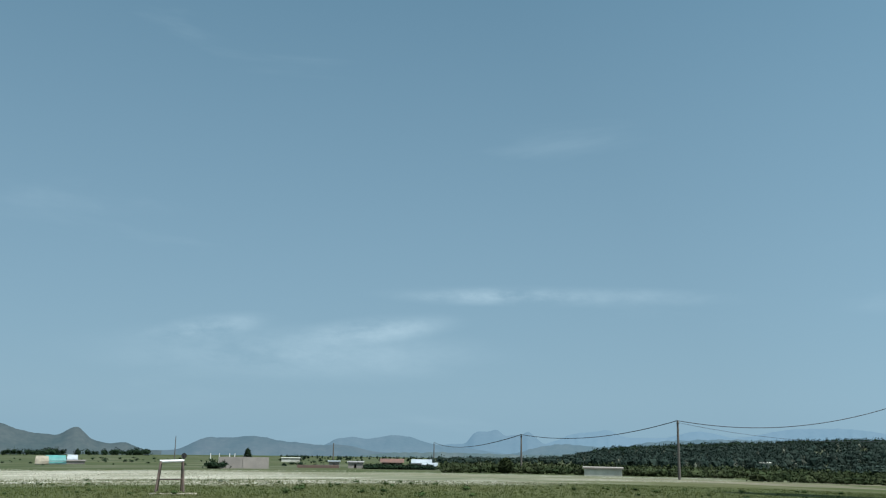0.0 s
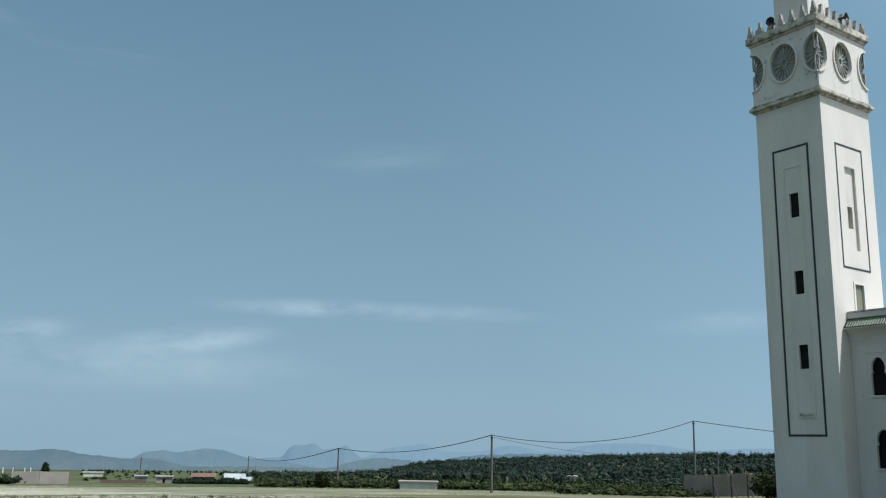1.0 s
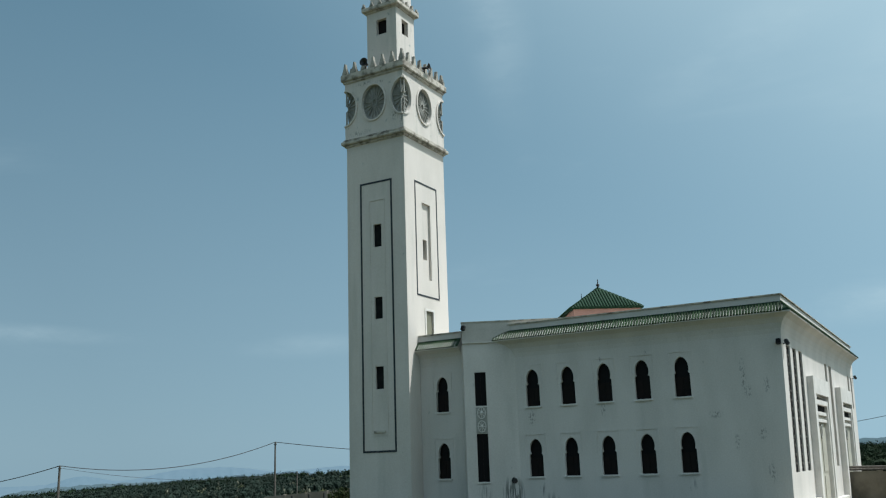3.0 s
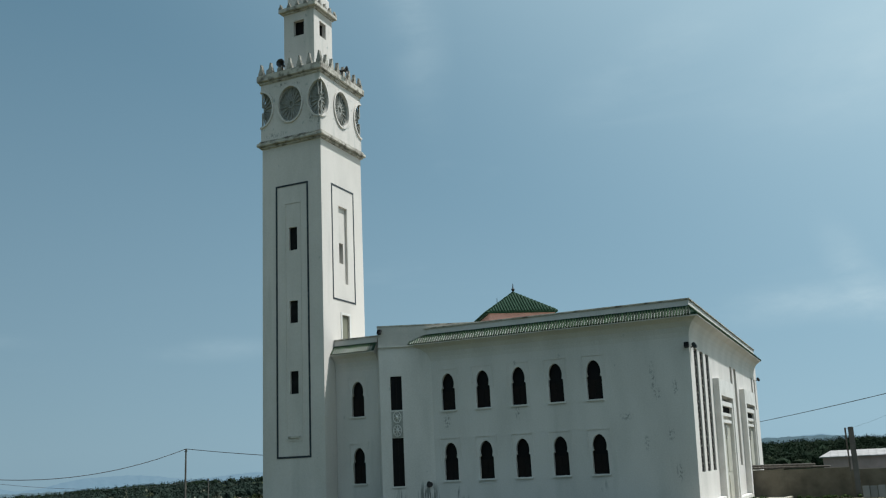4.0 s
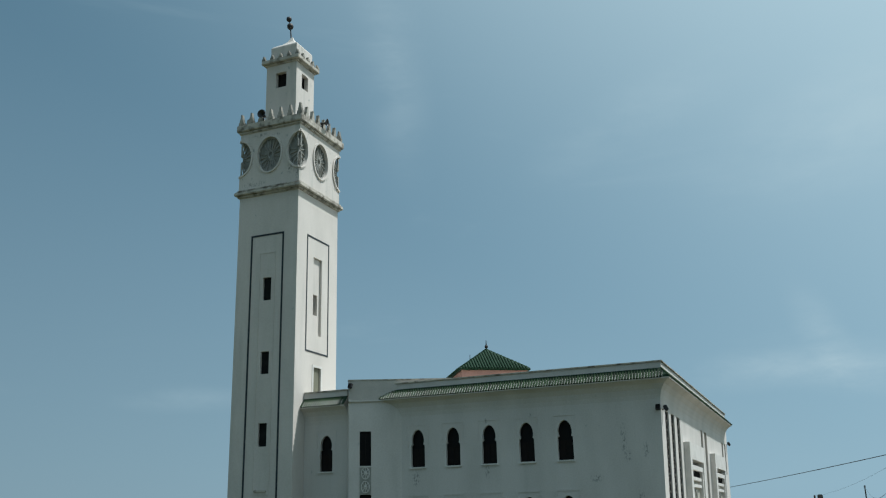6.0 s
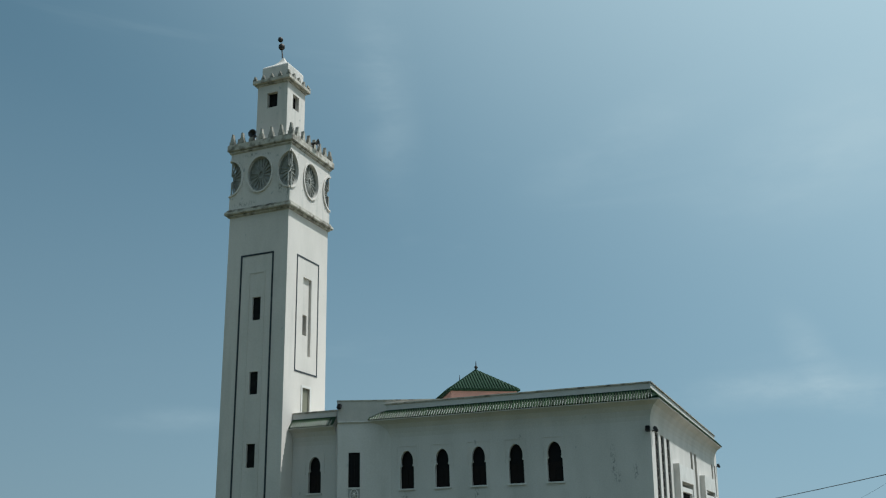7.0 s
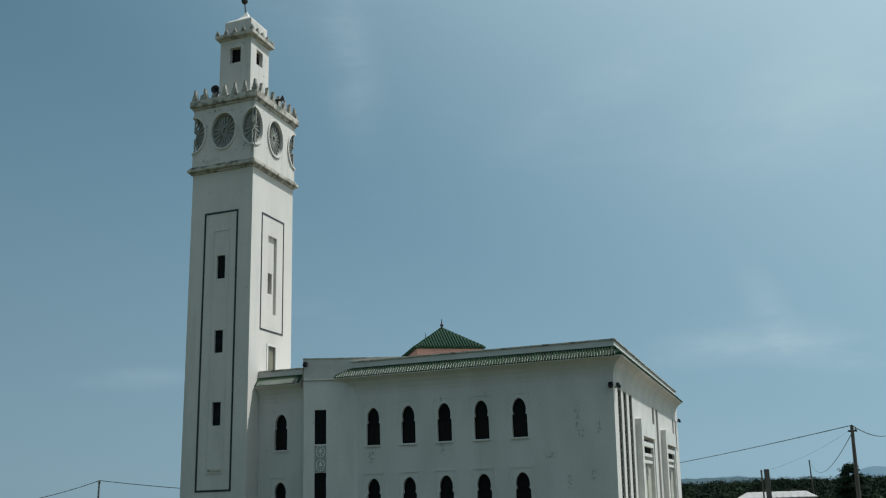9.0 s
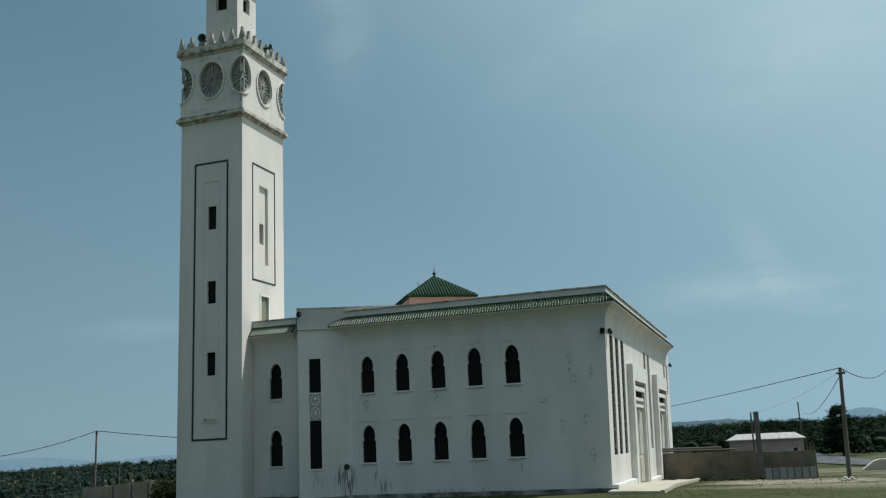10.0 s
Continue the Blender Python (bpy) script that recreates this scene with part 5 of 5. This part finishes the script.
wall_run("yard_wall", spot(12, 60), spot(1.4, 56.9), 1.66, 0.2, M_BLOCKWALL, "brown concrete block yard wall", "wall", 3)
for a, b, up in ((7.5, 2.4, 1.78), (8.2, 3.2, 1.92)):
    t = thing("timber_pole", spot(a, 58.6, up), "dark roof timber lying along the yard wall", "timber", "timbers on the wall")
    part("timber", tube(bmesh.new(), spot(a, 58.4, up), spot(b, 57.35, up - 0.06), 0.07, 0.055, 8), M_WOOD, t)
t = wall_run("yard_wall", spot(1.4, 56.9), spot(-1.9, 56.5), 1.5, 0.2, M_BLOCKWALL, "brown concrete block yard wall with bare iron rods", "wall", 1)
for az, h in ((-0.95, 0.35), (-1.2, 0.3), (-1.45, 0.42), (-1.65, 0.36), (-1.82, 0.4)):
    q = spot(az, 56.55, 1.4)
    part("iron_rod", tube(bmesh.new(), q, q + Vector((0.03, 0, 0.1 + h)), 0.02, seg=6), M_RUST, t)
wall_run("boundary_wall", spot(40.6, 112), spot(33, 104), 2.35, 0.25, M_BOUNDARY, "grey block boundary wall behind the minaret", "wall", 6)
for az, r in ((39.0, 96), (38.0, 97), (37.1, 95)):
    p = spot(az, r)
    t = thing("fence_post", p, "dark iron fence post with a slanted stay", "fence post", "fence posts by the wall")
    part("post", tube(bmesh.new(), p - Vector((0, 0, 0.4)), p + Vector((0, 0, 2.1)), 0.09, seg=8), M_IRON, t)
    part("stay", tube(bmesh.new(), p + Vector((0.9, -0.3, -0.1)), p + Vector((0, 0, 1.35)), 0.07, seg=6), M_IRON, t)

p = spot(1.12, 56.0)
t = thing("concrete_pillar", p, "leaning thick grey concrete post beside the yard wall", "post")
bm = boxes((p + Vector((-0.14, -0.13, -0.5)), p + Vector((0.14, 0.13, 3.75))), bevel=0.03)
bmesh.ops.transform(bm, matrix=Matrix.Translation(p) @ pose(0, 0, 0, 0, 0.5) @ Matrix.Translation(-p), verts=bm.verts)
part("shaft", bm, M_PILLAR, t)
part("side_rod", tube(bmesh.new(), p + Vector((-0.27, 0, 1.4)), p + Vector((-0.25, 0, 3.72)), 0.045), M_WOOD, t)
cable(pR + Vector((0, 0, -0.15)), p + Vector((-0.2, 0, 3.65)), 0.25, 0.004, "thin slack wire from the pole to the concrete post")

slab = thing("paving_slab", (0, 0, 0), "grey concrete slab leaning on the yard wall", "slab", "slabs leaning on the wall")
part("slab", boxes(((-0.17, -0.04, 0), (0.17, 0.04, 0.62)), bevel=0.012), M_SLAB, slab)
for i in range(7):
    az = 0.75 - 0.4 * i
    q = spot(az, 54.6)
    m = Matrix.Translation(q) @ pose(0, 0, 0, -14 + 3 * noise.noise((i, 2, 3)), 2.5 * noise.noise((i, 7, 4)), 3 * noise.noise((i, 5, 1))) @ Matrix.Diagonal((1.0 + 0.12 * noise.noise((i, 3.3, 8)), 1, 1.0 + 0.22 * noise.noise((i * 1.7, 9, 2)), 1))
    if i:
        copy_thing(slab, m)
    else:
        slab.matrix_basis = m


def build_hut():
    a = spot(0.7, 172)
    t = thing("long_shed", a, "low pinkish shed with a pale sheet-metal hip roof", "shed")
    w, d, h = 6.0, 3.2, 3.4
    up = lambda x, y, z: a + Vector((x, y, z))
    bm = plate(rect(-w, -1, w, h), [rect(4.3, 1.2, 4.9, 1.9)], 0.3, lambda u, v, dd: up(u, -d + dd, v))
    part("wall", bm, M_HUT, t)
    part("wall", boxes((up(-w, d - 0.3, -1), up(w, d, h)), (up(-w, -d + 0.3, -1), up(-w + 0.3, d - 0.3, h)), (up(w - 0.3, -d + 0.3, -1), up(w, d - 0.3, h))), M_HUT, t)
    part("window", boxes((up(4.3, -d + 0.1, 1.2), up(4.9, -d + 0.15, 1.9))), M_GLASS, t)
    bm = bmesh.new()
    lo = [bm.verts.new(up(x, y, h)) for x, y in ((-w - 0.5, -d - 0.5), (w + 0.5, -d - 0.5), (w + 0.5, d + 0.5), (-w - 0.5, d + 0.5))]
    l2 = [bm.verts.new(v.co + Vector((0, 0, 0.15))) for v in lo]
    r1, r2 = bm.verts.new(up(-w + 1.2, 0, h + 1.1)), bm.verts.new(up(w - 1.2, 0, h + 1.1))
    bm.faces.new(lo)
    for i in range(4):
        bm.faces.new((lo[i], lo[(i + 1) % 4], l2[(i + 1) % 4], l2[i]))
    bm.faces.new((l2[0], l2[1], r2, r1))
    bm.faces.new((l2[2], l2[3], r1, r2))
    bm.faces.new((l2[1], l2[2], r2))
    bm.faces.new((l2[3], l2[0], r1))
    r = part("roof", bm, M_ROOFMETAL, t)
    bm = bmesh.new()
    for k in range(9):
        x = -w + 1.3 + k * (2 * w - 2.6) / 8
        tube(bm, up(x, -d - 0.45, h + 0.2), up(x, -0.05, h + 1.12), 0.06, seg=6)
    part("seam", bm, M_ROOFMETAL, r)


build_hut()


def build_road():
    bm = bmesh.new()
    rows = []
    for i in range(26):
        az = -0.4 - 11.6 * i / 25
        near, far = 1 / (0.0069 - 0.00057 * (az + 1.9)), 1 / (0.00515 - 0.0005 * (az + 1.9))
        rows.append([bm.verts.new(spot(az, d) + Vector((0, 0, 0.14))) for d in (near, far)])
    for a, b in zip(rows, rows[1:]):
        bm.faces.new((a[0], a[1], b[1], b[0]))
    bmesh.ops.solidify(bm, geom=bm.faces[:], thickness=0.1)
    tagged(part("road", bm, M_ASPHALT), "narrow grey asphalt road past the yard", "road", kind="structure")
    p = spot(-4.3, 82)
    t = thing("culvert_block", p, "pale concrete culvert block at the roadside", "concrete block")
    prof = [(-0.1, -0.4), (-0.1, 0.1), (0.75, 0.72), (1.2, 0.84), (4.2, 0.87), (4.2, -0.4)]
    part("block", plate(prof, [rect(1.75, 0.05, 3.2, 0.5)], 1.1, lambda u, v, d: p + Vector((u, d - 0.5, v))), M_CONC, t)
    # a black board takes the place of the shade in the hole
    part("pipe_mouth", boxes((p + Vector((1.76, 0.3, 0.06)), p + Vector((3.19, 0.36, 0.49)))), M_DARK, t, "black board for the shade inside the pipe mouth")


build_road()
p = spot(-3.42, 46.9)
t = thing("rubble", p, "small heap of pale stones at the pole's foot", "stones")
for i in range(5):
    bm = ball(bmesh.new(), p + Vector((0.13 * i - 0.26, -0.12 + 0.1 * math.sin(i * 2), 0.05 + 0.08 * (i % 2))), 0.09 + 0.02 * math.sin(i), 1, (1.2, 1, 0.6))
    part("stone", bm, M_CONC, t)

# ---- the western field ----
def build_frame():
    """A small winch frame over a concrete well slab."""
    a = spot(82.2, 36.6)
    t = thing("well_frame", a, "rusty red and white iron frame on a concrete well slab", "well frame")
    rad = Vector((-math.sin(radians(82.2)), math.cos(radians(82.2)), 0))
    side = Vector((math.cos(radians(82.2)), math.sin(radians(82.2)), 0))
    at = lambda u, v, z: a + side * u + rad * v + Vector((0, 0, z))
    bm = bmesh.new()
    vs = [at(u, v, z) for z in (-0.3, 0.0) for u, v in ((-0.75, -0.55), (1.0, -0.55), (1.0, 0.75), (-0.75, 0.75))]
    vv = [bm.verts.new(q) for q in vs]
    for f in ((0, 1, 2, 3), (4, 5, 6, 7), (0, 1, 5, 4), (1, 2, 6, 5), (2, 3, 7, 6), (3, 0, 4, 7)):
        bm.faces.new([vv[i] for i in f])
    part("slab", bm, M_SANDY, t, "worn sandy concrete slab")
    for u, v, tu in ((-0.5, -0.3, -0.38), (0.5, -0.3, 0.42), (-0.45, 0.5, -0.36), (0.42, 0.5, 0.4)):
        part("leg", tube(bmesh.new(), at(u, v, 0.1), at(tu, 0.05 + v * 0.2, 1.2), 0.04), M_RUSTPAINT, t)
    part("top_bar", tube(bmesh.new(), at(-0.42, 0.05, 1.18), at(0.46, 0.05, 1.21), 0.06), M_TRIM, t, "white roller bar")
    part("cross_bar", tube(bmesh.new(), at(-0.47, -0.2, 0.55), at(0.47, -0.2, 0.55), 0.025), M_RUSTPAINT, t)
    part("pulley", tube(bmesh.new(), at(0.44, 0.05, 1.4), at(0.44, 0.12, 1.4), 0.1, seg=14), M_IRON, t)
    part("pulley_post", tube(bmesh.new(), at(0.44, 0.05, 1.18), at(0.44, 0.05, 1.42), 0.03), M_IRON, t)


build_frame()


def low_house(az, r, w, d, h, wall, roof, label, roof_kind="flat", door=True):
    a = spot(az, r)
    ang = radians(az)
    t = thing("farm_building", (0, 0, 0), label, "farm building", "buildings across the field")
    part("wall", plate(rect(-w / 2, -0.8, w / 2, h), [rect(-w * 0.1, 0.0, w * 0.05, min(h * 0.75, 1.9))] if door else [], 0.25, lambda u, v, dd: (u, -d / 2 + dd, v)), wall, t)
    part("wall", boxes(((-w / 2, d / 2 - 0.25, -0.8), (w / 2, d / 2, h)), ((-w / 2, -d / 2 + 0.25, -0.8), (-w / 2 + 0.25, d / 2 - 0.25, h)), ((w / 2 - 0.25, -d / 2 + 0.25, -0.8), (w / 2, d / 2 - 0.25, h))), wall, t)
    if roof_kind == "flat":
        part("roof", boxes(((-w / 2 - 0.2, -d / 2 - 0.2, h), (w / 2 + 0.2, d / 2 + 0.2, h + 0.18)), bevel=0.03), roof, t)
    elif roof_kind == "pitched":
        bm = bmesh.new()
        e = 0.3
        v = [bm.verts.new(q) for q in ((-w / 2 - e, -d / 2 - e, h), (w / 2 + e, -d / 2 - e, h), (w / 2 + e, d / 2 + e, h), (-w / 2 - e, d / 2 + e, h), (-w / 2 - e, 0, h + d * 0.22), (w / 2 + e, 0, h + d * 0.22))]
        for f in ((0, 1, 5, 4), (2, 3, 4, 5), (0, 4, 3), (1, 2, 5), (0, 3, 2, 1)):
            bm.faces.new([v[i] for i in f])
        part("roof", bm, roof, t)
    elif roof_kind == "tunnel":
        bm = bmesh.new()
        prev = None
        for i in range(9):
            th = math.pi * i / 8
            cur = [bm.verts.new((x * (1 - 0.12 * math.sin(th)), -(d / 2 + 0.1) * math.cos(th), h * 0.35 + 1.5 * math.sin(th) + 0.12 * noise.noise((x, th * 2, w)))) for x in (-w / 2 - 0.1, -w / 4, 0, w / 4, w / 2 + 0.1)]
            if prev:
                for a_, b_, c_, d_ in zip(prev, prev[1:], cur[1:], cur):
                    bm.faces.new((a_, b_, c_, d_))
            prev = cur
        bmesh.ops.holes_fill(bm, edges=bm.edges[:])
        part("cover", bm, roof, t)
    t.matrix_basis = Matrix.Translation(a) @ Matrix.Rotation(ang, 4, "Z")
    return t


low_house(88.5, 203, 4.0, 4, 0.7, M_SHEET, M_TEAL, "teal tarpaulin shelter with pale plastic sides", "tunnel", False)
low_house(87.62, 207, 2.0, 2.4, 1.0, M_SHEET, M_SHEET, "small white plastic-covered shelter", "tunnel", False)
low_house(89.2, 200, 2.4, 3, 0.35, M_GREYWALL, M_SANDY, "low heap under sand-coloured sheeting", "tunnel", False)
low_house(87.45, 204, 3.6, 2, 0.6, M_GREYWALL, M_GREYWALL, "low grey block pen before the shelters", "flat", False)
wall_run("ruined_wall", spot(79.5, 149), spot(76.6, 150), 1.75, 0.3, M_GREYWALL, "low unfinished grey block wall in the field", "wall", 2)
for az in (80.0, 79.5, 78.9, 78.6):
    p = spot(az, 160)
    t = thing("concrete_stake", p, "thin pale concrete stake behind the grey wall", "stake", "stakes")
    part("stake", boxes((p + Vector((-0.06, -0.06, -0.2)), p + Vector((0.06, 0.06, 2.3)))), M_TRIM, t)
low_house(72.7, 168, 1.9, 2, 1.05, M_GREYWALL, M_SHEET, "small white farm hut among the plots")
low_house(71.4, 166, 2.6, 2.2, 1.0, M_GREYWALL, M_ROOFMETAL, "low grey farm shed with a sheet roof")
low_house(67.4, 172, 3.2, 3, 1.0, M_GREYWALL, M_SHEET, "low white farm building with a sheet roof", "pitched")
low_house(69.2, 182, 4.0, 3, 1.0, M_REDSOIL, M_RUST, "brick farm building with a rusty red roof", "pitched")
low_house(66.9, 165, 2.2, 2.4, 0.6, M_SHEET, M_SHEET, "low white shelter beside a dark hedge", "pitched", False)
low_house(56.45, 121, 4.7, 2.4, 0.9, M_CONC, M_GREYWALL, "long low pale concrete farm building", "flat", False)
low_house(47.2, 178, 1.8, 2.5, 1.3, M_CONC, M_CONC, "small white house at the wood's edge")
low_house(75.3, 290, 5.5, 3, 1.1, M_CONC, M_CONC, "far pale farmstead wall", "flat", False)
wall_run("brick_stack", spot(74.9, 163), spot(72.4, 163), 0.5, 0.8, M_REDSOIL, "long low stack of red bricks", "brick stack", 3, False)
shrubs("hedge", "dark clipped hedge before the farm buildings", 66.6, 70.8, 156, 159, 150, 0.7, 1.1, M_LEAF_DARK)
shrubs("hedge", "dark bushes at the end of the grey wall", 79.2, 80.2, 146, 148, 10, 1.0, 1.6, M_LEAF_DARK)
